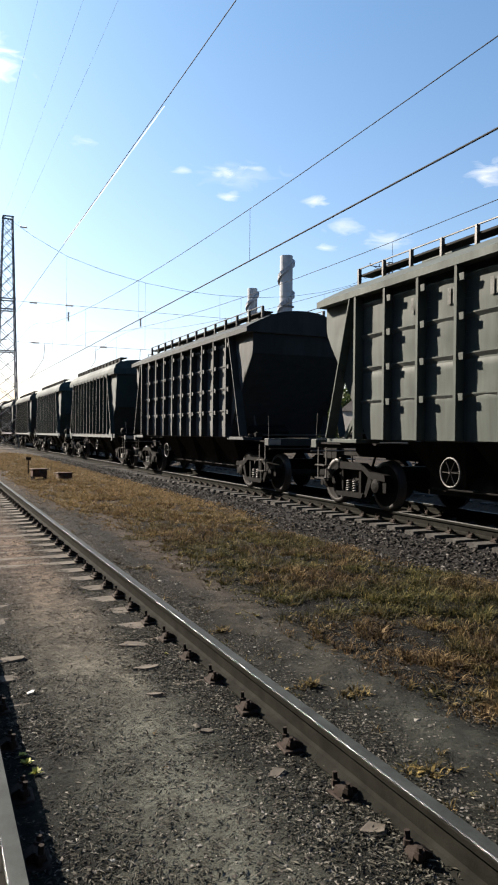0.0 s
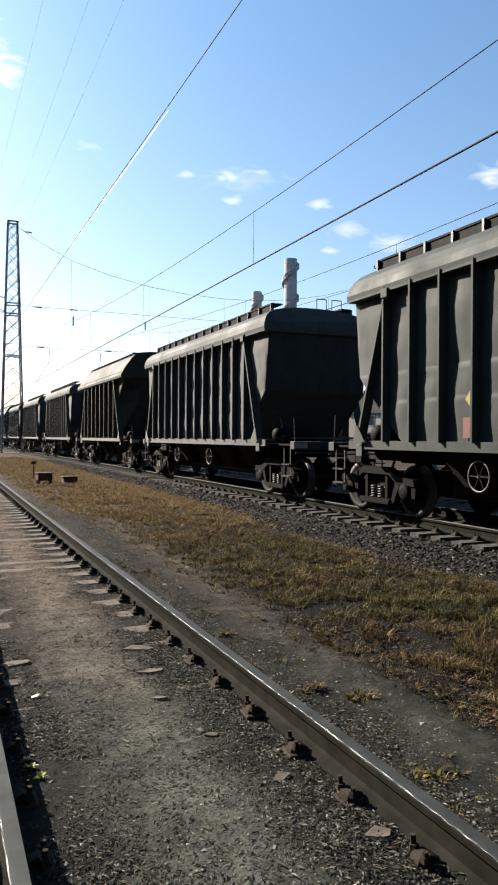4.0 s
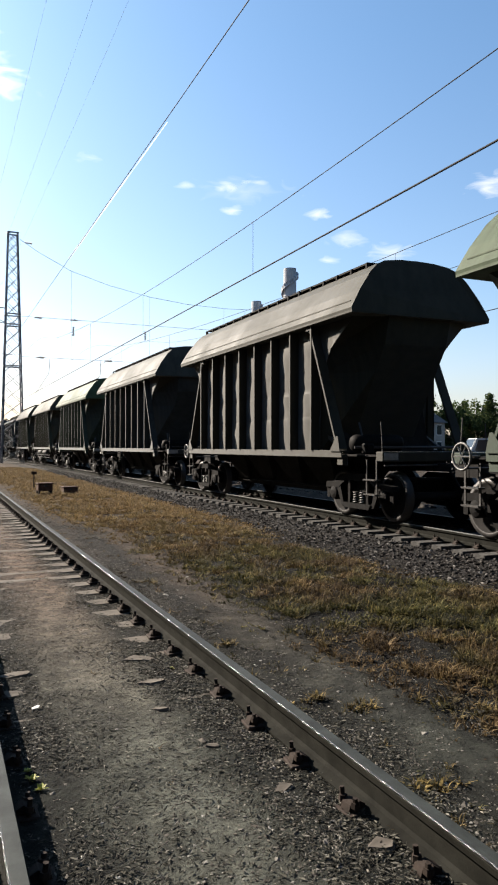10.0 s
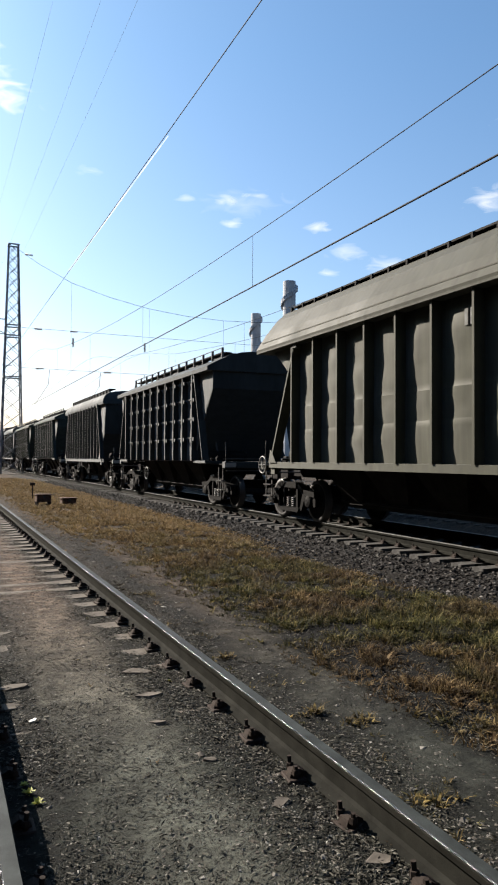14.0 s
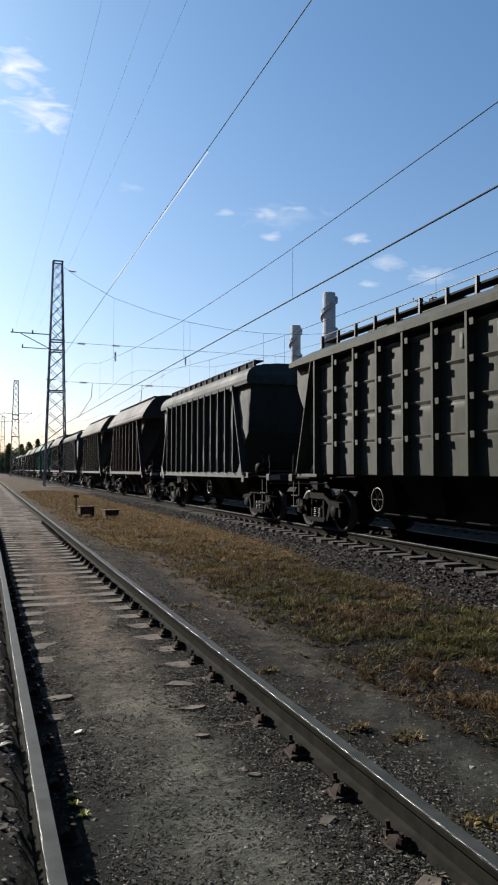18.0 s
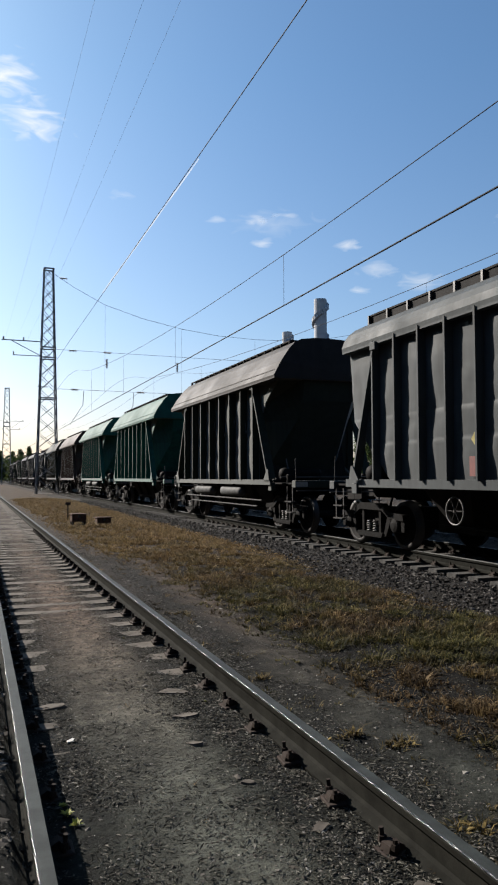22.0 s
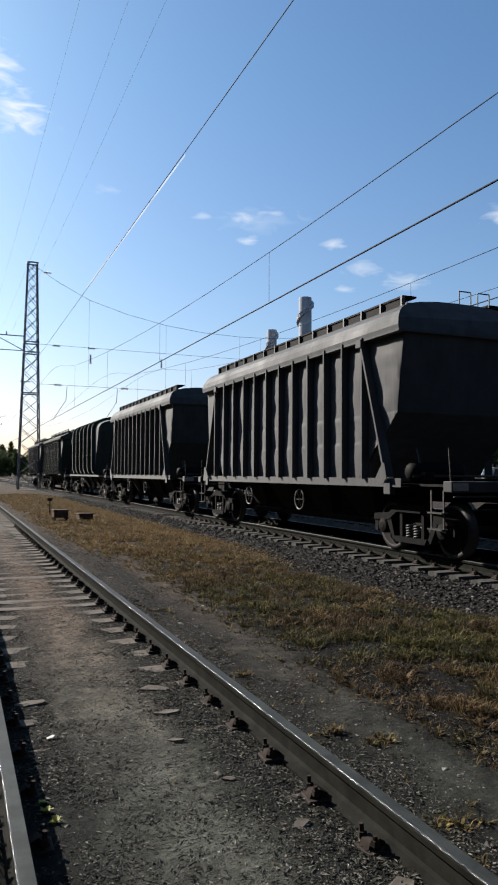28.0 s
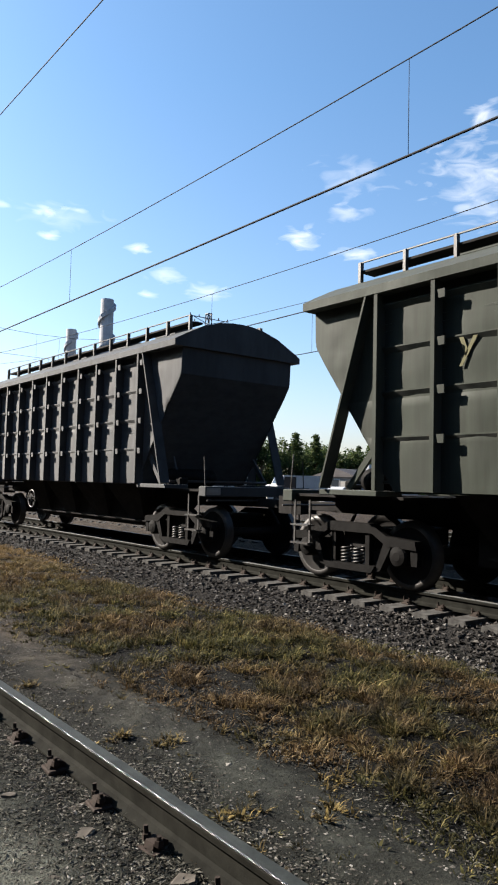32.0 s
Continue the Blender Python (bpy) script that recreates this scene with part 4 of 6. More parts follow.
def roof_walk(w, half, x0, x1, z, stanchions, rail_h=0.0, lift=0.0, wide=0.05, mat=None):
    """A running board on brackets along the roof's edge."""
    for s in (-1, 1):
        part("running_board", box(s * x0, s * x1, -half, half, z + lift, z + lift + 0.035), UNDER, w)
        first = None
        for k in range(stanchions):
            y = -half + 2 * half * k / (stanchions - 1)
            at = pose(s * x1, y, 0)
            if first is None:
                first = part("bracket", box(-0.03 if s > 0 else -0.04, 0.04 if s > 0 else 0.03, -wide / 2, wide / 2, z - 0.16, z + lift + (rail_h or 0.02)), mat or PALE_IRON, w, at=at)
            else:
                twin(first, at)
        if rail_h:
            part("roof_rail", rod((s * x1, -half, z + rail_h), (s * x1, half, z + rail_h), 0.016, 6), STEEL_DUSTY, w)


def hatches(w, ys, z, r=0.30, tall=0.07):
    for y in ys:
        h = part("loading_hatch", box(-r, r, y - 0.45, y + 0.45, z - 0.03, z + tall, 0.02), PAINT, w)
        part("hinge", rod((-r, y - 0.2, z + 0.08), (r, y - 0.2, z + 0.08), 0.02, 6), UNDER, h)


def marks(w, kind, rnd, wall, patchy, big):
    """Stencilled lettering that cannot be read, as bars, and small plates, on the side that shows."""
    off = {"rib": 0.066, "hip": 0.068, "grid": 0.052, "barrel": 0.012}[kind]
    x0, x1 = -(wall + off), -(wall + off + 0.005)
    pitch = {"rib": 0.7836, "hip": 1.0, "grid": 0.9556, "barrel": 1.46}[kind]

    def bay(k):
        return k * pitch - 0.26 * pitch
    k = rnd.choice((-3, -2, 1, 2))
    bm = bmesh.new()
    for j in range(rnd.choice((2, 3))):
        y = bay(k + j)
        for q in range(3):
            add_box(bm, x1, x0, y - 0.20 + q * 0.13, y - 0.12 + q * 0.13, 3.54, 3.80)
    tagged(part("stencil", bm, FADED, w, "faded stencilled figures"), "faded stencilled figures", kind="stuff")
    if rnd.random() < 0.6:
        y = bay(rnd.randint(-3, 2))
        part("notice_plate", box(x1, x0, y - 0.10, y + 0.10, 1.62, 1.74), PLATE_P, w, "small white notice plate")
    if big:
        # large faded letters of a trade name, as plain strokes
        for k in range(-3, 4):
            y = bay(k) - 0.05
            bm = bmesh.new()
            lean = 0.10 * (1 if k % 2 else -1)
            add_prism(bm, [(y - 0.22 + lean, 2.74), (y - 0.14 + lean, 2.74), (y - 0.14 - lean, 3.28), (y - 0.22 - lean, 3.28)], "x", x1, x0)
            add_prism(bm, [(y + 0.10 - lean, 2.74), (y + 0.18 - lean, 2.74), (y + 0.18 + lean, 3.28), (y + 0.10 + lean, 3.28)], "x", x1, x0)
            part("painted_stroke", bm, FADED, w, "large faded white paint strokes")
    if patchy:
        y = bay(patchy[0]) - 0.02
        if kind == "hip":
            part("warning_patch", box(x1, x0, y - 0.09, y + 0.09, 1.47, 1.68), RED_P, w, "faded red painted patch")
            part("danger_plate", box(x1, x0, y - 0.09, y + 0.09, 1.74, 1.90), PLATE_P, w, "small white danger plate")
        else:
            part("warning_patch", box(x1, x0, y - 0.15, y + 0.15, 1.46, 1.78), RED_P, w, "faded red painted patch")
            part("danger_plate", box(x1, x0, y - pitch - 0.11, y - pitch + 0.11, 1.60, 1.76), PLATE_P, w, "small white danger plate")
        part("danger_diamond", prism([(y - 0.10, 2.06), (y, 1.95), (y + 0.10, 2.06), (y, 2.18)], "x", x1, x0), YELLOW_P, w, "yellow painted diamond")


def rib_wagon():
    w = new("hopper_wagon")
    w["pitch"] = PITCH["rib"]
    half, wall = HALF["rib"], 1.41
    hopper_body(w, wall, 1.32, 4.18, half - 0.04, half - 0.24, 2.62, half - 1.65)
    ys = [-4.31 + 0.7836 * i for i in range(12)]
    posts(w, ys, wall, 0.182, 0.020, 1.38, 4.16, 0.025)
    side_sheets(w, wall, ys, [(1.40, half - 1.60), (2.62, half - 0.24), (4.17, half - 0.04)], 1.40, 4.17, 0.058, 3.0)
    sills(w, half, wall + 0.02, 1.24, 1.40, 0.10)
    struts(w, wall + 0.10, 4.24, 4.12, 5.14, 1.42, 0.19)
    outline = [(1.575, 4.12), (1.585, 4.20), (1.55, 4.34), (1.48, 4.47), (1.36, 4.58), (1.20, 4.66), (0.9, 4.73), (0.45, 4.78), (0.0, 4.79)]
    roof_loft(w, outline, [5.57, 5.57, 5.53, 5.47, 5.40, 5.33, 5.27, 5.23, 5.22])
    roof_walk(w, half - 0.45, 0.85, 1.16, 4.80, 15, lift=0.035, mat=STEEL_DUSTY)
    for s in (-1, 1):
        part("board_skirt", box(s * 1.10, s * 1.14, -half + 0.45, half - 0.45, 4.66, 4.84), UNDER, w)
    hatches(w, (-3.6, -1.2, 1.2, 3.6), 4.80)
    for y in (half - 0.4, -half + 0.4):
        for dx in (0.25, 0.7):
            bm = bmesh.new()
            add_rod(bm, (dx - 0.14, y, 4.80), (dx - 0.14, y, 5.06), 0.013, 6)
            add_rod(bm, (dx + 0.14, y, 4.80), (dx + 0.14, y, 5.06), 0.013, 6)
            add_rod(bm, (dx - 0.14, y, 5.06), (dx + 0.14, y, 5.06), 0.013, 6)
            part("grab_loop", bm, STEEL_DUSTY, w)
    for s in (-1, 1):
        bogie(w, s * 5.25)
    end_gear(w, half, half + 1.05)
    underside(w, half, False, (-1.1, 2.05))
    return w


def hip_wagon(stringers, tanks):
    w = new("hopper_wagon")
    w["pitch"] = PITCH["hip"]
    half, wall = HALF["hip"], 1.375
    # the ends slope in to the hoppers, with chamfered corners
    rings = []
    for z, side, mid in ((1.34, 3.50, 3.7), (3.00, 3.58, 4.70), (3.50, 4.02, 5.02), (4.10, 4.95, 5.18)):
        rings.append([(-wall, -side, z), (-0.75, -mid, z), (0.75, -mid, z), (wall, -side, z), (wall, side, z), (0.75, mid, z), (-0.75, mid, z), (-wall, side, z)])
    part("body", loft(rings), PAINT, w)
    ys = [-3.5 + i for i in range(8)]
    posts(w, ys, wall, 0.228, 0.020, 1.38, 4.10, 0.03)
    side_sheets(w, wall, ys, [(1.38, 3.54), (3.0, 3.60), (3.5, 4.02), (4.10, 4.95)], 1.38, 4.10, 0.046 if stringers else 0.062, 7.0)
    if stringers:
        first = None
        for k in range(9):
            for s in (-1, 1):
                at = pose(s * wall, 0, 1.55 + 0.27 * k)
                first = part("stringer", box(-0.055, 0.055, -3.5, 3.5, -0.012, 0.012), PAINT, w, at=at) if first is None else twin(first, at)
    sills(w, half, 1.48, 1.24, 1.38, 0.10)
    struts(w, wall + 0.115, 3.37, 4.10, 4.60, 1.40, 0.225)
    for s in (-1, 1):
        for q in (-1, 1):
            part("inner_strut", beam((q * 1.25, s * 3.5, 1.75), (q * 1.25, s * 4.3, 1.36), 0.07, 0.07), PAINT, w)
    for s in (-1, 1):
        part("end_bulkhead", prism([(s * 2.2, 1.32), (s * 4.0, 1.32), (s * 3.72, 2.35), (s * 3.15, 2.35)], "x", -1.12, 1.12), UNDER, w)
    outline = [(1.67, 4.08), (1.68, 4.13), (1.46, 4.50), (1.18, 4.88), (0.98, 5.07), (0.78, 5.16), (0.40, 5.21), (0.0, 5.22)]
    roof_loft(w, outline, [5.27, 5.27, 5.22, 5.15, 5.10, 5.07, 5.06, 5.06])
    for s in (-1, 1):
        for k, (xx, zz) in enumerate(((1.59, 4.285), (1.36, 4.64), (1.10, 4.96)) if stringers else ((1.59, 4.285),)):
            part("roof_seam", box(s * xx - 0.012, s * xx + 0.012, -5.1, 5.1, zz - 0.008, zz + 0.014), ROOF_PAINT, w)
    bw = part("brake_wheel", ring(0.21, 0.020), PALE_IRON, w, "pale iron brake wheel with spokes", True, at=pose(-1.42, half + 0.72, 1.30))
    bm = bmesh.new()
    for k in range(3):
        a = k * math.pi / 3
        add_rod(bm, (0, -0.21 * math.cos(a), -0.21 * math.sin(a)), (0, 0.21 * math.cos(a), 0.21 * math.sin(a)), 0.012, 5)
    add_rod(bm, (0, 0, 0), (0.35, 0, 0), 0.025, 6)
    part("spokes", bm, PALE_IRON, bw)
    roof_walk(w, 4.72, 0.66, 0.96, 5.11, 17, lift=0.04, wide=0.05, mat=UNDER)
    hatches(w, (-2.8, -0.9, 0.9, 2.8), 5.21, 0.26)
    for s in (-1, 1):
        bogie(w, s * 4.55)
    end_gear(w, half, half + 0.95)
    underside(w, half, tanks, ())
    return w


def grid_wagon():
    w = new("hopper_wagon")
    w["pitch"] = PITCH["grid"]
    half, wall = HALF["grid"], 1.40
    hopper_body(w, wall, 1.36, 4.16, 5.70, 5.68, 3.55, 4.08)
    side_sheets(w, wall, [-4.30 + 0.9556 * i for i in range(10)], [(1.38, 4.10), (3.55, 5.68), (4.13, 5.70)], 1.38, 4.13, 0.035, 11.0)
    ys = [-4.30 + 0.9556 * i for i in range(10)]
    posts(w, ys, wall, 0.20, 0.022, 1.38, 4.12, 0.04)
    stri = gus = None
    for z in (2.10, 2.72, 3.33, 3.93):
        for s in (-1, 1):
            bm = prism([(0, -0.09), (-0.075, 0.0), (-0.075, 0.02), (0, 0.02)], "y", -4.30, 4.30)
            at = pose(s * wall, 0, z, 0, 0, 0 if s < 0 else 180)
            if stri is None:
                stri = part("stringer", bm, PAINT, w, at=at)
            else:
                bm.free()
                twin(stri, at)
            for y in ys[:-1] if s < 0 else ():
                at2 = pose(s * (wall + 0.075), y, z - 0.05, 0, 0, 0 if s < 0 else 180)
                if gus is None:
                    gus = part("gusset", prism([(-0.17, -0.05), (-0.08, -0.05), (-0.06, 0.06), (-0.17, 0.06)], "x", -0.118, -0.093), PAINT, w, at=at2)
                else:
                    twin(gus, at2)
    swage = None
    for z0 in (1.50, 1.62, 2.33, 2.45, 2.94, 3.05, 3.56, 3.66):
        for s in (-1, 1):
            at = pose(s * wall, 0, z0)
            swage = part("swage", box(-0.018, 0.018, -4.30, 4.30, -0.022, 0.022, 0.008), PAINT, w, at=at) if swage is None else twin(swage, at)
    for s in (-1, 1):
        for q in (-1, 1):
            xw = q * (wall + 0.105)
            part("end_strut", beam((xw, s * 4.47, 4.14), (xw, s * 5.34, 1.40), 0.03, 0.22, (1, 0, 0)), PAINT, w)
            part("knee_brace", beam((q * 1.36, s * 4.98, 1.40), (q * 1.36, s * 4.46, 2.0), 0.05, 0.09), PAINT, w)
            part("sill_end", box(q * 1.0, q * (wall + 0.14), s * 4.3, s * 5.42, 1.30, 1.38, 0.01), PAINT, w)
    outline = [(1.62, 4.12), (1.62, 4.20), (1.40, 4.32), (0.95, 4.54), (0.55, 4.66), (0.25, 4.70), (0, 4.71)]
    roof_loft(w, outline, [5.76] * 7)
    roof_walk(w, half + 0.1, 0.62, 0.92, 4.70, 13, 0.16, mat=STEEL_DUSTY)
    hatches(w, (-3.4, -1.1, 1.1, 3.4), 4.76, 0.42, 0.17)
    for s in (-1, 1):
        bogie(w, s * 5.2)
    end_gear(w, half, half + 1.25)
    underside(w, half, False, (1.8,))
    return w


def barrel_wagon():
    w = new("hopper_wagon")
    w["pitch"] = PITCH["barrel"]
    half = HALF["barrel"]
    prof = [(1.12, 1.34), (1.28, 1.46), (1.37, 1.66), (1.39, 1.90), (1.40, 3.90), (1.38, 4.10), (1.30, 4.28), (1.15, 4.42), (0.80, 4.58), (0.4, 4.66), (0, 4.70)]
    full = [(-x, z) for x, z in prof] + [(x, z) for x, z in prof[::-1][1:]]

    def ends(x, z):
        return 4.70 - max(0.0, 3.50 - z) * 0.62 + 1.15 * max(0.0, 1 - (x / 1.40) ** 2)
    bm = bmesh.new()

    def sag(x, z):
        return z - 0.22 * max(0.0, 1 - (x / 1.40) ** 2) * max(0.0, (z - 3.9) / 0.8)
    sides = [[bm.verts.new((x, q * ends(x, z), sag(x, z))) for x, z in full] for q in (-1, 1)]
    n = len(full)
    hoop = [[bm.verts.new((x, q * 3.65, z)) for x, z in full] for q in (-1, 1)]
    for a, b in ((sides[0], hoop[0]), (hoop[0], hoop[1]), (hoop[1], sides[1])):
        for i in range(n - 1):
            bm.faces.new((a[i], a[i + 1], b[i + 1], b[i]))
        bm.faces.new((a[0], b[0], b[-1], a[-1]))
    for q, row in zip((-1, 1), sides):
        left, right = [], []
        for v in row[:n // 2]:
            x, z = v.co.x, v.co.z
            out = q * ends(0.55 * x, z)
            z = sag(0.6 * x, z) if z > 3.9 else z
            left.append(bm.verts.new((0.55 * x, out, z)))
            right.append(bm.verts.new((-0.55 * x, out, z)))
        for i in range(n // 2 - 1):
            bm.faces.new((row[i], row[i + 1], left[i + 1], left[i]))
            bm.faces.new((left[i], left[i + 1], right[i + 1], right[i]))
            bm.faces.new((right[i], right[i + 1], row[n - 2 - i], row[n - 1 - i]))
        bm.faces.new((row[n // 2 - 1], row[n // 2], left[-1]))
        bm.faces.new((left[-1], row[n // 2], right[-1]))
        bm.faces.new((right[-1], row[n // 2], row[n // 2 + 1]))
        bm.faces.new((row[0], left[0], right[0], row[n - 1]))
    bmesh.ops.recalc_face_normals(bm, faces=bm.faces[:])
    part("body", bm, PAINT, w)
    grown = [(x * 1.148, z + 0.12 * max(0.0, min(1.0, (z - 3.7) / 0.7)) - 0.03 * max(0.0, (1.7 - z) / 0.4)) for x, z in full]
    lip = [(x * 1.156, z + 0.13 * max(0.0, min(1.0, (z - 3.7) / 0.7)) - 0.03 * max(0.0, (1.7 - z) / 0.4)) for x, z in full]
    first = None
    for i in range(6):
        y = -3.65 + 1.46 * i
        at = pose(0, y, 0)
        if first is None:
            bm = bmesh.new()
            q = [[bm.verts.new((x, d, z)) for x, z in prof2] for prof2, d in ((full, -0.012), (grown, -0.012), (grown, -0.055), (lip, -0.055), (lip, 0.055), (grown, 0.055), (grown, 0.012), (full, 0.012))]
            for r1, r2 in zip(q, q[1:]):
                for a in range(len(full) - 1):
                    bm.faces.new((r1[a], r1[a + 1], r2[a + 1], r2[a]))
            bmesh.ops.recalc_face_normals(bm, faces=bm.faces[:])
            first = part("rib", bm, PAINT, w, at=at)
        else:
            twin(first, at)
    for z, d in ((2.57, 0.055), (3.11, 0.024), (3.62, 0.055)):
        for s in (-1, 1):
            bm = prism([(0.02, 0.022), (-d, 0.008), (-d, -0.012), (0.02, -0.012)], "y", -3.65, 3.65)
            part("swage", bm, PAINT, w, at=pose(s * 1.40, 0, z, 0, 0, 0 if s < 0 else 180))
    sills(w, half, 1.42, 1.26, 1.36, 0.08)
    for y, z in ((5.0, 4.74), (4.3, 4.82)):
        part("grab_loop", ring(0.16, 0.014, 16, 5), STEEL_DUSTY, w, smooth=True, at=pose(0.3, -y, z, 0, 0, 90))
    roof_walk(w, 4.15, 0.35, 0.68, 4.72, 12, mat=UNDER)
    hatches(w, (-3.4, -1.1, 1.1, 3.4), 4.72)
    for s in (-1, 1):
        bogie(w, s * 5.2)
    end_gear(w, half, half + 1.0)
    underside(w, half, False, (0.55, 1.20))
    return w


# far end of each wagon's sill at 0 s, its kind and its paint, in the order in which they pass
GREY, BROWN, KHAKI = (0.200, 0.215, 0.218), (0.16, 0.098, 0.080), (0.255, 0.24, 0.165)
PGREEN, TEAL, OLIVE, SLATE = (0.215, 0.255, 0.195), (0.12, 0.44, 0.34), (0.19, 0.185, 0.13), (0.148, 0.162, 0.163)
TRAIN = [
    (12.49, "grid", (0.30, 0.33, 0.29), "pale grey-green"), (27.64, "grid", SLATE, "slate grey"), (42.66, "rib", (0.13, 0.185, 0.172), "dark grey-green"), (57.68, "rib", (0.165, 0.225, 0.215), "grey-green"),
    (72.70, "rib", (0.16, 0.19, 0.175), "grey-green"), (87.72, "rib", GREY, "grey"), (101.27, "hip", OLIVE, "olive brown"), (116.29, "rib", GREY, "grey"), (131.31, "rib", (0.160, 0.205, 0.200), "grey"),
    (146.33, "rib", (0.135, 0.170, 0.168), "slate grey"), (159.88, "hip", PGREEN, "pale green"), (173.42, "hip", (0.17, 0.145, 0.105), "khaki brown"), (186.96, "hip", (0.235, 0.225, 0.205), "weathered grey"),
    (200.51, "hip", PGREEN, "pale green"), (214.05, "hip+", KHAKI, "khaki"), (227.60, "hip", KHAKI, "khaki"), (242.74, "grid", SLATE, "slate grey"), (257.76, "rib", SLATE, "slate grey"),
    (272.91, "grid", (0.18, 0.205, 0.185), "dark grey-green"), (288.06, "grid", (0.20, 0.205, 0.155), "olive"), (303.08, "rib", (0.175, 0.19, 0.175), "grey"), (316.62, "hip", BROWN, "dark brown"), (330.17, "hip", (0.20, 0.18, 0.115), "brown khaki"),
    (345.19, "rib", GREY, "grey"), (358.73, "hip=", (0.125, 0.145, 0.108), "dark olive"), (372.28, "hip", TEAL, "blue-green"), (385.82, "hip=", (0.12, 0.44, 0.34), "blue-green"), (399.36, "hip", (0.26, 0.155, 0.125), "rusty brown"),
    (412.91, "hip", (0.20, 0.18, 0.13), "khaki"), (428.06, "grid", (0.17, 0.165, 0.16), "dark grey"), (443.08, "rib", (0.27, 0.255, 0.255), "weathered grey"), (458.10, "rib", (0.25, 0.24, 0.225), "grey"), (472.56, "barrel", (0.190, 0.232, 0.190), "grey-green"),
    (487.99, "grid", (0.165, 0.182, 0.142), "olive grey"), (503.14, "grid", (0.27, 0.26, 0.265), "grey"),
]
# roofs of another colour than the body, wagons with a red warning patch (its bay), wagons with large letters
ROOFS = {6: (0.13, 0.10, 0.075), 11: (0.17, 0.15, 0.105), 10: (0.24, 0.31, 0.17), 12: (0.27, 0.25, 0.20), 13: (0.27, 0.36, 0.19), 15: (0.22, 0.20, 0.14), 21: (0.125, 0.098, 0.08), 22: (0.17, 0.145, 0.09), 24: (0.115, 0.080, 0.066), 25: (0.07, 0.36, 0.26), 26: (0.07, 0.36, 0.26), 27: (0.23, 0.13, 0.10)}
PATCHES = {14: 0, 18: 0, 17: 1, 3: 2, 4: 3, 10: 0, 12: 1, 13: -1, 20: -1, 23: 2, 25: -1, 30: 1}
LETTERED = (10, 13, 24, 26)
WORDS = {"rib": "ribbed steel grain hopper wagon with rounded roof", "hip": "steel grain hopper wagon with sloped roof and end struts", "hip+": "steel hopper wagon with sloped roof and cross stringers", "hip=": "steel hopper wagon with sloped roof and grey air cylinders",
         "grid": "steel hopper wagon with posts and cross stringers", "barrel": "smooth-sided hopper wagon with hooped ribs"}
wagons = []


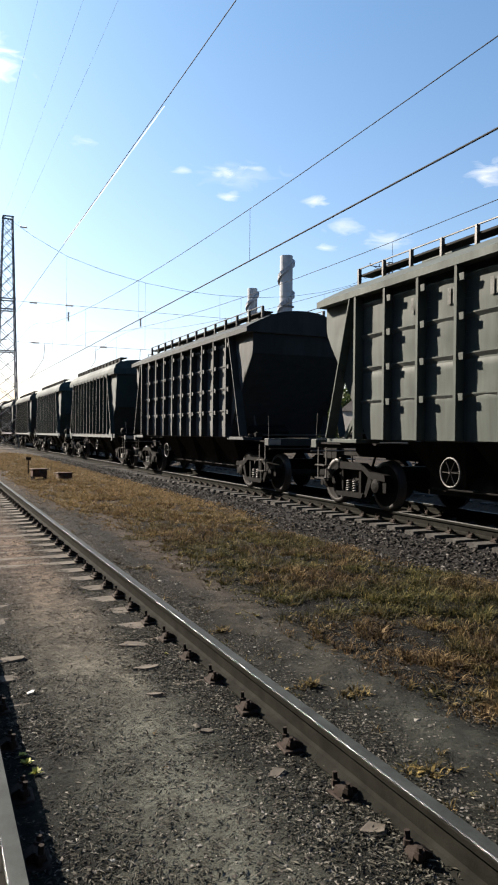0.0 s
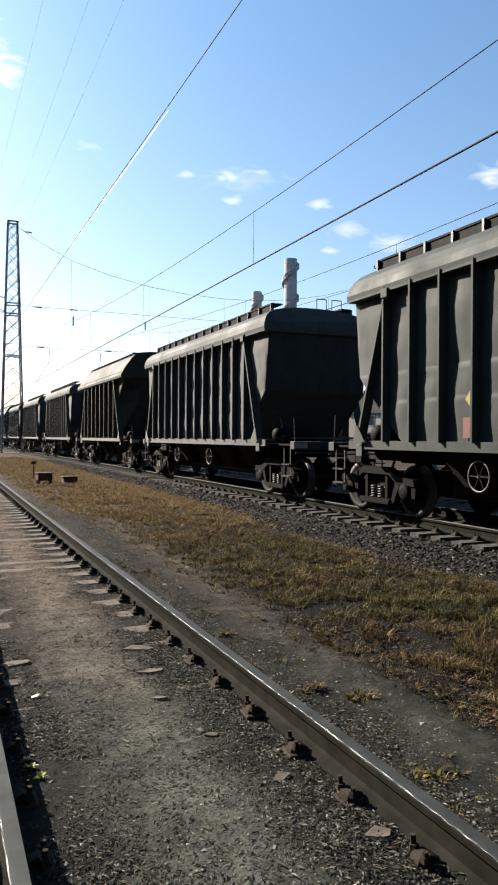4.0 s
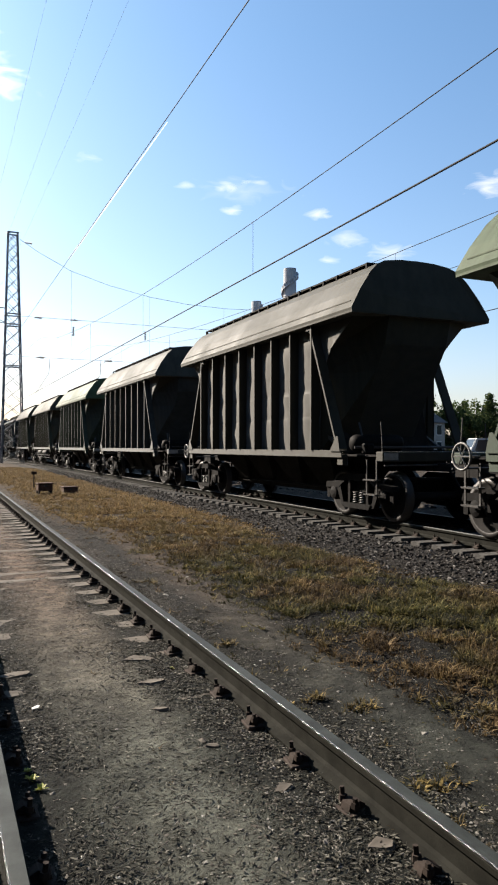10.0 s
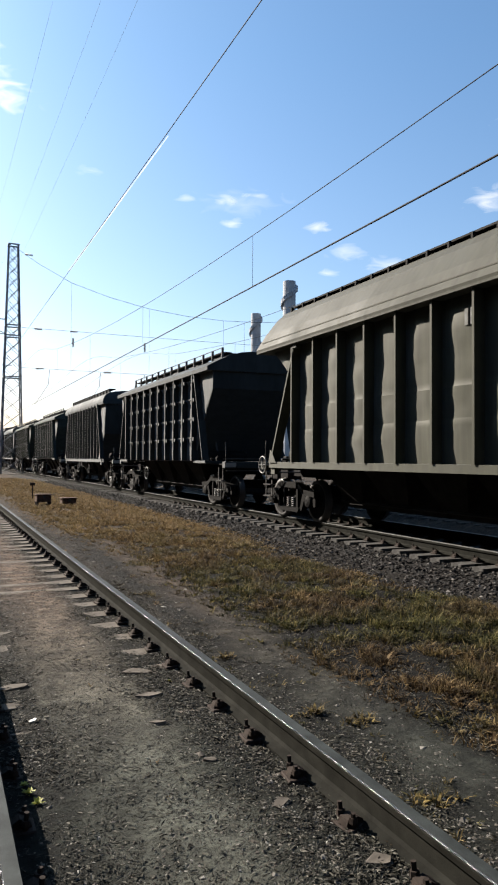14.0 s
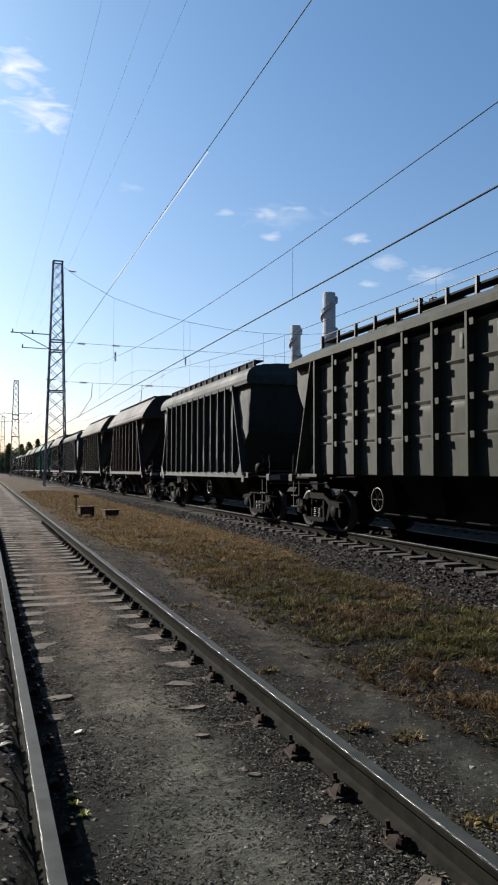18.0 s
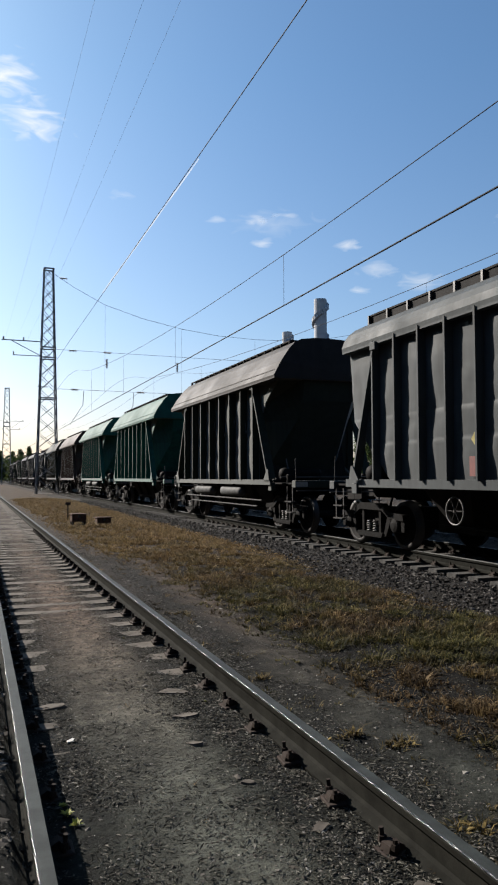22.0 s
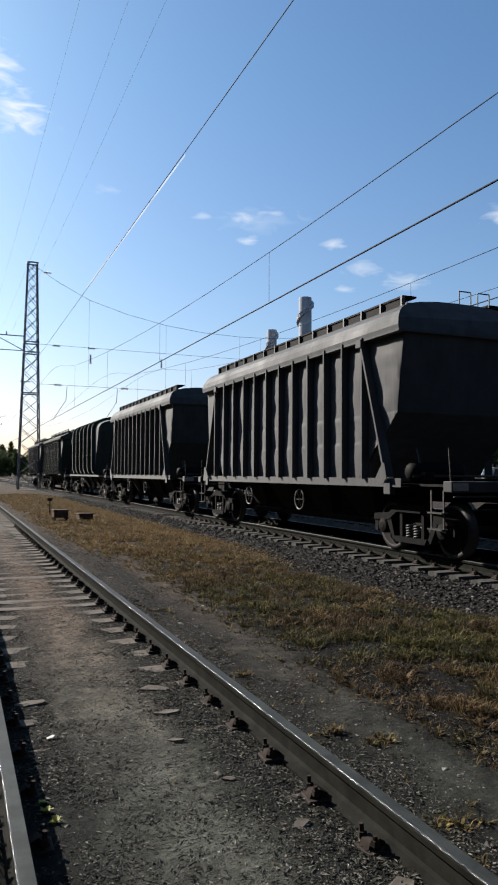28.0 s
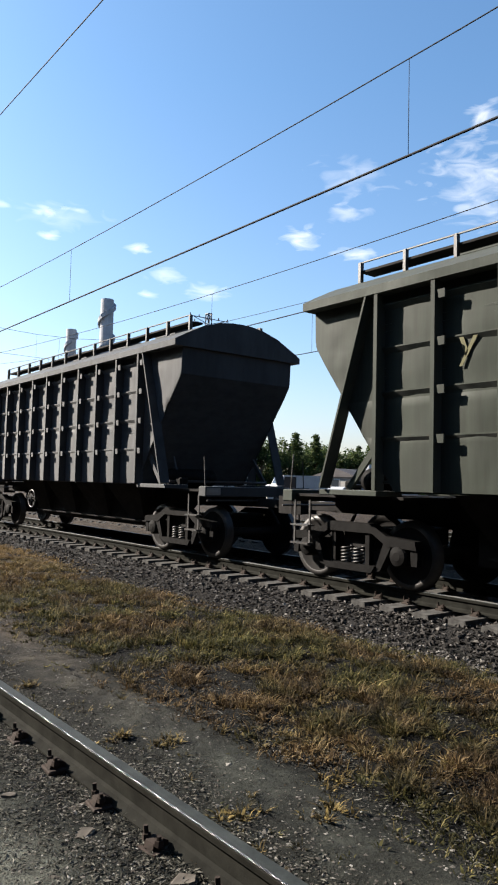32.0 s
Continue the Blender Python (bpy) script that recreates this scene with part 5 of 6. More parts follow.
def build_train():
    first = {}
    rnd = random.Random(77)
    for far, kind, col, word in TRAIN:
        k = kind.rstrip("+=")
        y = far - HALF[k]
        at = pose(FAR_C, y, RAIL + 0.03)
        if kind not in first:
            w = {"rib": rib_wagon, "grid": grid_wagon, "barrel": barrel_wagon, "hip": lambda: hip_wagon(False, False), "hip+": lambda: hip_wagon(True, True), "hip=": lambda: hip_wagon(False, True)}[kind]()
            first[kind] = w
            w.matrix_basis = at
        else:
            w = copy_thing(first[kind], at)
        tagged(w, word + " " + WORDS[kind], "freight wagon", "wagons of the passing train")
        wagons.append((w, y, k))
    for i, ((w, y, k), (far, kind, col, word)) in enumerate(zip(wagons, TRAIN)):
        marks(w, k, rnd, {"rib": 1.41, "hip": 1.375, "grid": 1.40, "barrel": 1.395}[k], (PATCHES[i],) if i in PATCHES else (), i in LETTERED)
        j = rnd.uniform(0.92, 1.08)
        if i == 26:
            for o in w.children:
                if o.name.split(".")[0] == "brake_wheel":
                    o.data = o.data.copy()
                    o.data.materials[0] = RED_P
                    tagged(o, "red painted brake wheel")
        if i == 22:
            # a painted-over mural on one bay and red stripes on the next
            xs = (-1.452, -1.444)
            part("mural_patch", box(*xs, 1.60, 2.12, 1.44, 2.62), MURAL, w, "faded blue-green painted panel")
            for z, ya, yb in ((2.60, 1.62, 1.98), (2.47, 1.66, 2.02), (2.20, 1.70, 1.90), (2.02, 1.62, 1.86)):
                part("mural_stroke", box(-1.458, -1.4525, ya, yb, z - 0.03, z + 0.03), FADED, w, "faded white paint stroke")
            for k in range(6):
                part("red_stripe", box(*xs, 0.53, 0.80, 1.53 + 0.06 * k, 1.57 + 0.06 * k), RED_P, w, "faded red painted stripe")
        if i == 32:
            # a red patch, a white smear and a plate between two ribs, and faded figures above them
            xs = (-1.412, -1.404)
            part("warning_patch", box(*xs, 1.12, 1.48, 1.96, 2.30), RED_P, w, "faded red painted patch")
            part("paint_smear", prism([(1.62, 2.22), (1.66, 2.32), (1.76, 2.29), (1.87, 2.08), (1.80, 2.05), (1.72, 2.17)], "x", *xs), PLATE_P, w, "white paint smear")
            part("notice_plate", box(*xs, 1.52, 1.86, 1.74, 1.90), PLATE_P, w, "small white notice plate")
            for y in (1.10, 1.24, 1.38, 1.52, 2.22, 2.40, 2.58, 2.76):
                part("stencil_figure", box(*xs, y, y + 0.09, 3.02, 3.09), FADED, w)
                part("stencil_figure", box(*xs, y + 0.03, y + 0.09, 3.095, 3.31), FADED, w)
        if i == 33:
            # a yellow letter painted on one panel
            bm = prism([(3.00, 2.95), (3.05, 2.95), (2.83, 3.34), (2.77, 3.34)], "x", -1.460, -1.455)
            part("painted_stroke", bm, STRAW_P, w, "yellow painted letter stroke")
            part("painted_stroke", prism([(2.92, 3.14), (2.95, 3.06), (3.06, 3.34), (3.00, 3.34)], "x", -1.460, -1.455), STRAW_P, w, "yellow painted letter stroke")
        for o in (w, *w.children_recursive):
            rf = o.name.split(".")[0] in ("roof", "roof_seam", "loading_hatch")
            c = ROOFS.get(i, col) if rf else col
            # roof colours are scaled brighter than the bodies, and less saturated
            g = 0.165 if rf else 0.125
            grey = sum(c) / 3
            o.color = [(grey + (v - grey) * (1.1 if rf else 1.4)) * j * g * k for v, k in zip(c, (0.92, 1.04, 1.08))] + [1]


build_train()
# ---- masts, wires and distance ----
def lattice_mast(name, label, x, y, h, base, top, bays, arms=(), z0=0.0):
    """A four-legged tapered lattice mast."""
    root = tagged(new(name), label, "catenary mast")
    root.matrix_basis = pose(x, y, z0)
    def half(z):
        return (base + (top - base) * z / h) / 2
    for sx in (-1, 1):
        for sy in (-1, 1):
            part("leg", beam((sx * half(0), sy * half(0), -0.1), (sx * half(h), sy * half(h), h), 0.10, 0.10), GALV, root)
    zs = [h * (1 - (1 - i / bays) ** 1.15) for i in range(bays + 1)]
    for a, b in zip(zs, zs[1:]):
        for ax in range(4):
            bm = bmesh.new()
            def corner(k, z):
                s = [(-1, -1), (1, -1), (1, 1), (-1, 1)][k % 4]
                return (s[0] * half(z), s[1] * half(z), z)
            add_beam(bm, corner(ax, a), corner(ax + 1, b), 0.05)
            add_beam(bm, corner(ax + 1, a), corner(ax, b), 0.05)
            part("bracing", bm, GALV, root)
    for z in (0.42 * h, 0.6 * h, 0.645 * h, h):
        bm = bmesh.new()
        q = half(z) + 0.04
        for s in (-1, 1):
            add_beam(bm, (-q, s * q, z), (q, s * q, z), 0.12)
            add_beam(bm, (s * q, -q, z), (s * q, q, z), 0.12)
        part("collar", bm, GALV, root)
    part("footing", box(-base * 0.58, base * 0.58, -base * 0.58, base * 0.58, -0.4, -0.02, 0.03), CONCRETE, root)
    for side, z, reach, drop in arms:
        q = half(z)
        bm = bmesh.new()
        add_beam(bm, (side * q, 0, z), (side * (q + reach), 0, z), 0.09)
        add_beam(bm, (side * q, 0, z - drop), (side * (q + reach * 0.75), 0, z - 0.05), 0.07)
        part("arm", bm, GALV, root)
        part("lower_arm", beam((side * q, 0, z - drop), (side * (q + reach * 0.72), 0, z - drop), 0.07), GALV, root)
        for d in (0.45, 0.95):
            part("insulator", lathe_z([(0.03, 0), (0.09, 0.06), (0.04, 0.1), (0.10, 0.16), (0.04, 0.2), (0.09, 0.27), (0.02, 0.32)], 10), INSUL, root, at=pose(side * (q + reach * d), 0, z + 0.04))
        part("insulator", lathe_z([(0.03, 0), (0.09, 0.06), (0.04, 0.1), (0.10, 0.16), (0.04, 0.2), (0.09, 0.27), (0.02, 0.32)], 10), INSUL, root, at=pose(side * (q + reach * 0.7), 0, z - drop + 0.04))
    return root


def lathe_z(profile, seg=16):
    return loft([[(r * math.cos(2 * math.pi * i / seg), r * math.sin(2 * math.pi * i / seg), z) for i in range(seg)] for r, z in profile])


def wire(name, label, pts, r, mat=None, category="wire", parent=None):
    """One thin tube through the given points, smoothed into hanging curves."""
    fine = []
    P = [Vector(p) for p in pts]
    for i in range(len(P) - 1):
        p0, p1, p2, p3 = P[max(0, i - 1)], P[i], P[i + 1], P[min(len(P) - 1, i + 2)]
        n = max(1, min(14, int((p2 - p1).length / 3)))
        for k in range(n):
            u = k / n
            fine.append(0.5 * (2 * p1 + (p2 - p0) * u + (2 * p0 - 5 * p1 + 4 * p2 - p3) * u * u + (3 * p1 - p0 - 3 * p2 + p3) * u ** 3) if len(P) > 2 else p1.lerp(p2, u))
    fine.append(P[-1])
    way = (P[-1] - P[0]).normalized()
    side = way.cross(Vector((0, 0, 1)) if abs(way.z) < 0.9 else Vector((1, 0, 0))).normalized()
    up = side.cross(way)
    bm = loft([[tuple(c + (side * math.cos(6.2832 * j / 6) + up * math.sin(6.2832 * j / 6)) * r) for j in range(6)] for c in fine])
    if parent:
        return part(name, bm, mat or WIRE, parent, smooth=True)
    return tagged(mesh_object(name, bm, mat or WIRE, True), label, category)


def string(parent, x, y, z, along, n=7):
    """A string of insulator discs along x (along=1) or hanging (along=0)."""
    prof = []
    for i in range(n):
        prof += [(0.04, i * 0.11), (0.13, i * 0.11 + 0.03), (0.13, i * 0.11 + 0.05), (0.04, i * 0.11 + 0.08)]
    part("insulator", lathe_z(prof, 8), INSUL, parent, at=pose(x, y, z) @ (pose(0, 0, 0, 0, 90, 0) if along else pose(0, 0, 0)))


MAST_Y = 76.0
m1 = lattice_mast("lattice_mast", "tall grey steel lattice mast beside the main line", 6.85, MAST_Y, 23.2, 2.1, 0.9, 17, [(-1, 15.6, 3.9, 1.5)])
lattice_mast("lattice_mast", "tall grey steel lattice mast across the tracks", 52.7, MAST_Y, 23.4, 1.3, 0.55, 15, [(1, 22.8, 2.9, 0.7), (-1, 22.8, 2.7, 0.7), (1, 15.2, 2.2, 1.0)])
lattice_mast("lattice_mast", "tall pale steel lattice mast farther along the line", 6.6, 172.0, 22.0, 2.1, 0.9, 14, [(-1, 14.5, 4.0, 1.9), (1, 14.5, 3.0, 1.9)])
lattice_mast("lattice_mast", "tall pale steel lattice mast far along the line", 6.6, 290.0, 22.0, 2.1, 0.9, 11, [(-1, 14.5, 4.0, 1.9)])

# the cable gantry between the two masts
gantry = tagged(new("cable_gantry"), "sagging steel cables with insulators between two lattice masts", "cable gantry")
gantry.matrix_basis = pose(0, 0, 0)
wire("carrier_cable", "", [(7.2, MAST_Y, 22.9), (12.7, MAST_Y, 19.95), (21.1, MAST_Y, 17.95), (29.8, MAST_Y, 17.35), (38.5, MAST_Y, 17.95), (46.8, MAST_Y, 20.0), (52.4, MAST_Y, 22.9)], 0.020, parent=gantry)
wire("upper_cable", "", [(7.3, MAST_Y, 14.9), (29.8, MAST_Y, 14.8), (52.3, MAST_Y, 14.9)], 0.018, parent=gantry)
wire("lower_cable", "", [(7.5, MAST_Y, 10.8), (29.8, MAST_Y, 10.7), (52.1, MAST_Y, 10.8)], 0.018, parent=gantry)
for x, z in ((12.7, 19.95), (21.1, 17.95), (29.8, 17.35), (38.5, 17.95)):
    wire("hanger", "", [(x, MAST_Y, 10.7), (x, MAST_Y, z)], 0.010, parent=gantry)
for x, z in ((8.0, 22.4), (9.0, 14.85), (9.2, 10.78), (16.2, 10.74), (50.5, 22.0), (12.6, 14.85)):
    string(gantry, x, MAST_Y, z, 1)
for x, z in ((12.9, 13.2), (20.6, 13.2)):
    string(gantry, x, MAST_Y, z, 0, 9)
for x in (8.93, 14.2, 19.0):
    bm = bmesh.new()
    add_rod(bm, (x + 1.6, MAST_Y, 10.7), (x + 1.5, MAST_Y, 9.2), 0.03, 6)
    add_rod(bm, (x + 1.5, MAST_Y, 9.2), (x + 0.2, MAST_Y, 7.1), 0.03, 6)
    part("steady_arm", bm, GALV, gantry)

# overhead lines: each track has a messenger, a contact wire and droppers
for x, zm, zc in ((8.93, 8.58, 7.0), (14.2, 8.18, 6.75), (19.0, 8.8, 6.78)):
    line = tagged(new("overhead_line"), "dark messenger and contact wires over a track", "overhead line", "overhead lines")
    def hang(y):
        return zm + (y - 15) ** 2 * 0.00098
    wire("messenger_wire", "", [(x, y, hang(y)) for y in (-45, -20, 0, 15, 30, 45, 60, MAST_Y)] + [(x, MAST_Y + 33, hang(MAST_Y) - 1.0), (x, MAST_Y + 64, hang(MAST_Y) - 1.0), (x, 172, hang(MAST_Y))], 0.011, parent=line)
    wire("contact_wire", "", [(x, -45, zc + 0.05), (x, 15, zc), (x, MAST_Y, zc + 0.1), (x, 172, zc + 0.1), (x, 290, zc + 0.1)], 0.021 if x < 10 else 0.017, parent=line)
    for y in (-5.6, 7.35, 20.3, 33.3, 46.2, 60.0):
        wire("dropper", "", [(x, y, zc + 0.02), (x, y, hang(y))], 0.006, parent=line)
BARE = plain("bare aluminium wire", (0.035, 0.035, 0.04), 0.75, 0.0, 0.1, 3.0, rel=0.0)
wire("feeder_wire", "bare feeder wire hung on the side of the mast", [(5.85, -45, 11.0), (5.85, 15, 10.85), (5.85, MAST_Y, 10.9)], 0.013, BARE)
part("feeder_arm", beam((-1.0, 0, 10.95), (0, 0, 10.95), 0.08), GALV, m1)
for x, z in ((2.72, 15.9), (3.9, 15.9), (4.22, 14.4)):
    wire("power_wire", "thin power wire carried on the mast's side arms", [(x, -45, z + 0.2), (x, 16, z - 1.9), (x, MAST_Y, z)], 0.0026)

# ---- distance ----
def chimney(name, label, x, y, h, r):
    root = tagged(new(name), label, "chimney")
    root.matrix_basis = pose(x, y, 0)
    part("shaft", lathe_z([(r * 1.12, -1), (r * 1.02, h * 0.5), (r, h - 1.5), (r, h)], 24), BRICK_STACK, root, smooth=False)
    # a spiral strake that makes the shaft's outline ragged
    bm = bmesh.new()
    last = None
    for i in range(60):
        a = i * 0.33
        z = h * 0.45 + (h * 0.55) * i / 60
        c = Vector((r * 1.14 * math.cos(a), r * 1.14 * math.sin(a), z))
        if last is not None:
            add_beam(bm, last, c, r * 0.44, r * 0.62)
        last = c
    part("spiral_stair", bm, BRICK_STACK, root)
    for z in (0.72,):
        bm = lathe_z([(r * 1.0, h * z - 0.4), (r * 1.28, h * z - 0.3), (r * 1.28, h * z + 0.3), (r * 1.0, h * z + 0.4)], 24)
        part("gallery", bm, GALV, root)
    return root


chimney("chimney", "tall grey factory chimney on the skyline", 217.5, 433.0, 121.5, 4.3)
chimney("chimney", "lower grey factory chimney on the skyline", 207.0, 465.0, 104.5, 3.5)


def leafy_tree(kind, seed, h, spread):
    """A tree: tapered trunk, limbs and a crown of many small leaf clumps. kind: fir or broad."""
    rnd = random.Random(seed)
    root = new("tree")
    bm = bmesh.new()
    add_rod(bm, (0, 0, -0.3), (0.1, 0.05, h * (0.9 if kind == "fir" else 0.5)), h * 0.022, 7, h * 0.006)
    part("trunk", bm, BARK, root)
    bm = bmesh.new()
    V, F = [], []
    clumps = []
    if kind == "fir":
        for i in range(260):
            u = rnd.random() ** 0.9
            z = h * (0.10 + 0.9 * u)
            r = spread * (1 - u) ** 0.85 * rnd.uniform(0.35, 1.0) * (0.75 + 0.35 * math.sin(u * 40))
            a = rnd.uniform(0, 6.283)
            clumps.append((math.cos(a) * r, math.sin(a) * r, z - r * 0.15, 0.42 * spread * (0.35 + 0.5 * (1 - u)), 0.5))
    else:
        centres = [(rnd.gauss(0, spread * 0.42), rnd.gauss(0, spread * 0.42), h * rnd.uniform(0.16, 0.86), spread * rnd.uniform(0.3, 0.5)) for _ in range(13)]
        for cx, cy, cz, cr in centres:
            add_rod(bm, (0.05, 0.03, h * 0.32), (cx * 0.8, cy * 0.8, cz), h * 0.010, 5, h * 0.004)
            for i in range(30):
                d = Vector((rnd.gauss(0, 1), rnd.gauss(0, 1), rnd.gauss(0, 0.9))).normalized() * cr * rnd.uniform(0.55, 1.05)
                clumps.append((cx + d.x, cy + d.y, cz + d.z * 0.85, cr * 0.30, 0.9))
    if kind != "fir":
        part("limb", bm, BARK, root)
    else:
        bm.free()
    for cx, cy, cz, cr, flat in clumps:
        for j in range(9):
            o = Vector((rnd.gauss(0, 0.6), rnd.gauss(0, 0.6), rnd.gauss(0, 0.6) * flat)) * cr
            c = Vector((cx, cy, cz)) + o
            t = Vector((rnd.gauss(0, 1), rnd.gauss(0, 1), rnd.gauss(0, 0.6))).normalized()
            b2 = t.cross(Vector((rnd.gauss(0, 1), rnd.gauss(0, 1), rnd.gauss(0, 1)))).normalized()
            q = cr * rnd.uniform(0.28, 0.55)
            n = len(V)
            V += [tuple(c - t * q), tuple(c + b2 * q * 0.6), tuple(c + t * q), tuple(c - b2 * q * 0.6)]
            F.append((n, n + 1, n + 2, n + 3))
    crown = stuff_mesh("crown", V, F, LEAF)
    crown.parent = root
    return root


def woods():
    kinds = [("fir", 13.0, 3.6), ("broad", 12.0, 4.2), ("fir", 14.5, 4.0), ("broad", 13.0, 5.0), ("broad", 9.5, 4.4)]
    words = ["dark green conifer at the edge of the woods", "leafy green tree behind the railway yard", "tall dark conifer behind the railway yard", "broad green tree behind the railway yard", "low spreading green tree beside the yard"]
    base = [leafy_tree(k, 100 + i, h, sp) for i, (k, h, sp) in enumerate(kinds)]
    used = set()
    rnd = random.Random(9)
    spots = []
    for i in range(64):                      # the wood beyond the yard
        az = 30.0 + 34.0 * i / 63 + rnd.uniform(-0.4, 0.4)
        d = rnd.uniform(118, 150)
        spots.append((az, d, (0.86 + 0.22 * rnd.random()) * (0.80 if az < 44 else 0.72)))
    for i in range(56):                      # the far trees along the line
        az = 0.4 + 13.5 * i / 55 + rnd.uniform(-0.1, 0.1)
        spots.append((az, rnd.uniform(300, 360), 0.80 + 0.25 * rnd.random()))
    for i, (az, d, sc) in enumerate(spots):
        k = rnd.choice((0, 1, 3, 2, 3, 4, 3)) if i < 64 else rnd.randrange(5)
        a = radians(az)
        m = pose(math.sin(a) * d, math.cos(a) * d, -0.1, 0, 0, rnd.uniform(0, 360))
        if k in used:
            t = copy_thing(base[k], m)
        else:
            t = base[k]
            t.matrix_basis = m
            used.add(k)
        t.scale = (sc, sc, sc * rnd.uniform(0.92, 1.1))
        tagged(t, words[k], "tree", "trees beyond the yard" if i < 64 else "far trees along the line")


woods()


# ---- things beside and beyond the tracks ----
BOX_RUST = plain("rusty brown box paint", (0.085, 0.050, 0.036), 0.8, 0, 0.5, 6.0)


def track_box(x, y, label, legs):
    root = tagged(new("cable_box"), label, "trackside box", "trackside cable boxes")
    root.matrix_basis = pose(x, y, lie(x, y), 0, 0, 6)
    z = 0.14 if legs else 0.0
    part("case", box(-0.25, 0.25, -0.18, 0.18, z, z + 0.24, 0.02), BOX_RUST, root)
    part("lid", box(-0.28, 0.28, -0.21, 0.21, z + 0.24, z + 0.28, 0.01), BOX_RUST, root)
    part("lock", box(-0.04, 0.04, -0.21, -0.18, z + 0.15, z + 0.22), STEEL_DUSTY, root)
    if legs:
        for sx in (-1, 1):
            for sy in (-1, 1):
                part("leg", box(sx * 0.21 - 0.03, sx * 0.21 + 0.03, sy * 0.14 - 0.03, sy * 0.14 + 0.03, -0.15, z), RUST, root)


track_box(4.27, 25.8, "rusty low metal cable box on the dry grass", False)
track_box(3.43, 26.0, "rusty metal cable box on short legs", True)
stake = tagged(new("marker_post"), "thin dark marker post with a small head", "post")
stake.matrix_basis = pose(3.5, 29.6, lie(3.5, 29.6))
part("pole", rod((0, 0, -0.2), (0, 0, 0.62), 0.025, 8), RUST, stake)
part("head", box(-0.10, 0.10, -0.03, 0.03, 0.58, 0.70, 0.01), RUST, stake)

track("track_third", "rusty yard track beyond the train", 14.2, RAIL, -40, 420, 0.55, SLEEPER_FAR, 0, -38.0, 8)
track("track_fourth", "second yard track beyond the train", 19.0, RAIL, -40, 420, 0.55, SLEEPER_FAR, 0, -38.0, 9)

GLASS, gnt, gb = material("dark window glass", 0.08)
gb.inputs["Base Color"].default_value = (0.02, 0.025, 0.03, 1)
PLASTER = plain("pale plaster", (0.24, 0.23, 0.215), 0.9, 0, 0.2, 0.8)
ROOFING = plain("dark roofing sheet", (0.07, 0.065, 0.065), 0.7, 0, 0.3, 1.0)
VAN_W = plain("white vehicle paint", (0.36, 0.36, 0.35), 0.35, 0, 0.12, 2.0, rel=0.0)
CAR_G = plain("silver vehicle paint", (0.30, 0.31, 0.32), 0.3, 0.3, 0.12, 2.0, rel=0.0)
TYRE = plain("tyre rubber", (0.02, 0.02, 0.02), 0.9, 0, 0.2, 6.0)


def house(x, y, turn, w, d, h, rise, label, wall_mat, storeys=2):
    root = tagged(new("house"), label, "building")
    root.matrix_basis = pose(x, y, 0, 0, 0, turn)
    part("wall", box(-w / 2, w / 2, -d / 2, d / 2, -0.2, h), wall_mat, root)
    part("roof", prism([(-d / 2 - 0.4, h - 0.1), (d / 2 + 0.4, h - 0.1), (0.15, h + rise), (-0.15, h + rise)], "x", -w / 2 - 0.3, w / 2 + 0.3), ROOFING, root)
    for f in range(storeys):
        z = 0.9 + f * (h - 0.4) / storeys
        n = max(2, int(w / 2.6))
        for i in range(n):
            xx = -w / 2 + (i + 0.5) * w / n
            for s in (-1, 1):
                win = part("window", box(xx - 0.62, xx + 0.62, s * (d / 2 - 0.02), s * (d / 2 + 0.05), z, z + 1.45), WHITE_P, root)
                part("pane", box(xx - 0.54, xx + 0.54, s * (d / 2 + 0.03), s * (d / 2 + 0.065), z + 0.08, z + 1.37), GLASS, win)
        for s in (-1, 1):
            win = part("window", box(s * (w / 2 - 0.02), s * (w / 2 + 0.05), -0.6, 0.6, z, z + 1.4), WHITE_P, root)
            part("pane", box(s * (w / 2 + 0.03), s * (w / 2 + 0.065), -0.52, 0.52, z + 0.08, z + 1.32), GLASS, win)
    part("chimney_stack", box(-0.3, 0.3, -0.3, 0.3, h + rise * 0.5, h + rise + 0.7), BRICK_STACK, root)
    return root


house(57.5, 82.0, 18, 11.0, 8.0, 5.0, 2.6, "grey two-storey house with a dark roof behind the yard", PLASTER)
house(66.0, 60.0, 10, 14.0, 6.0, 2.6, 0.9, "low pale shed with a dark roof beside the yard", PLASTER, 1)
house(20.5, 430.0, 0, 13.0, 10.0, 9.5, 2.2, "dark station building far along the line", WALL, 3)
house(56.0, 330.0, 0, 40.0, 6.0, 3.0, 0.6, "long low pale shed at the end of the yard", PLASTER, 1)


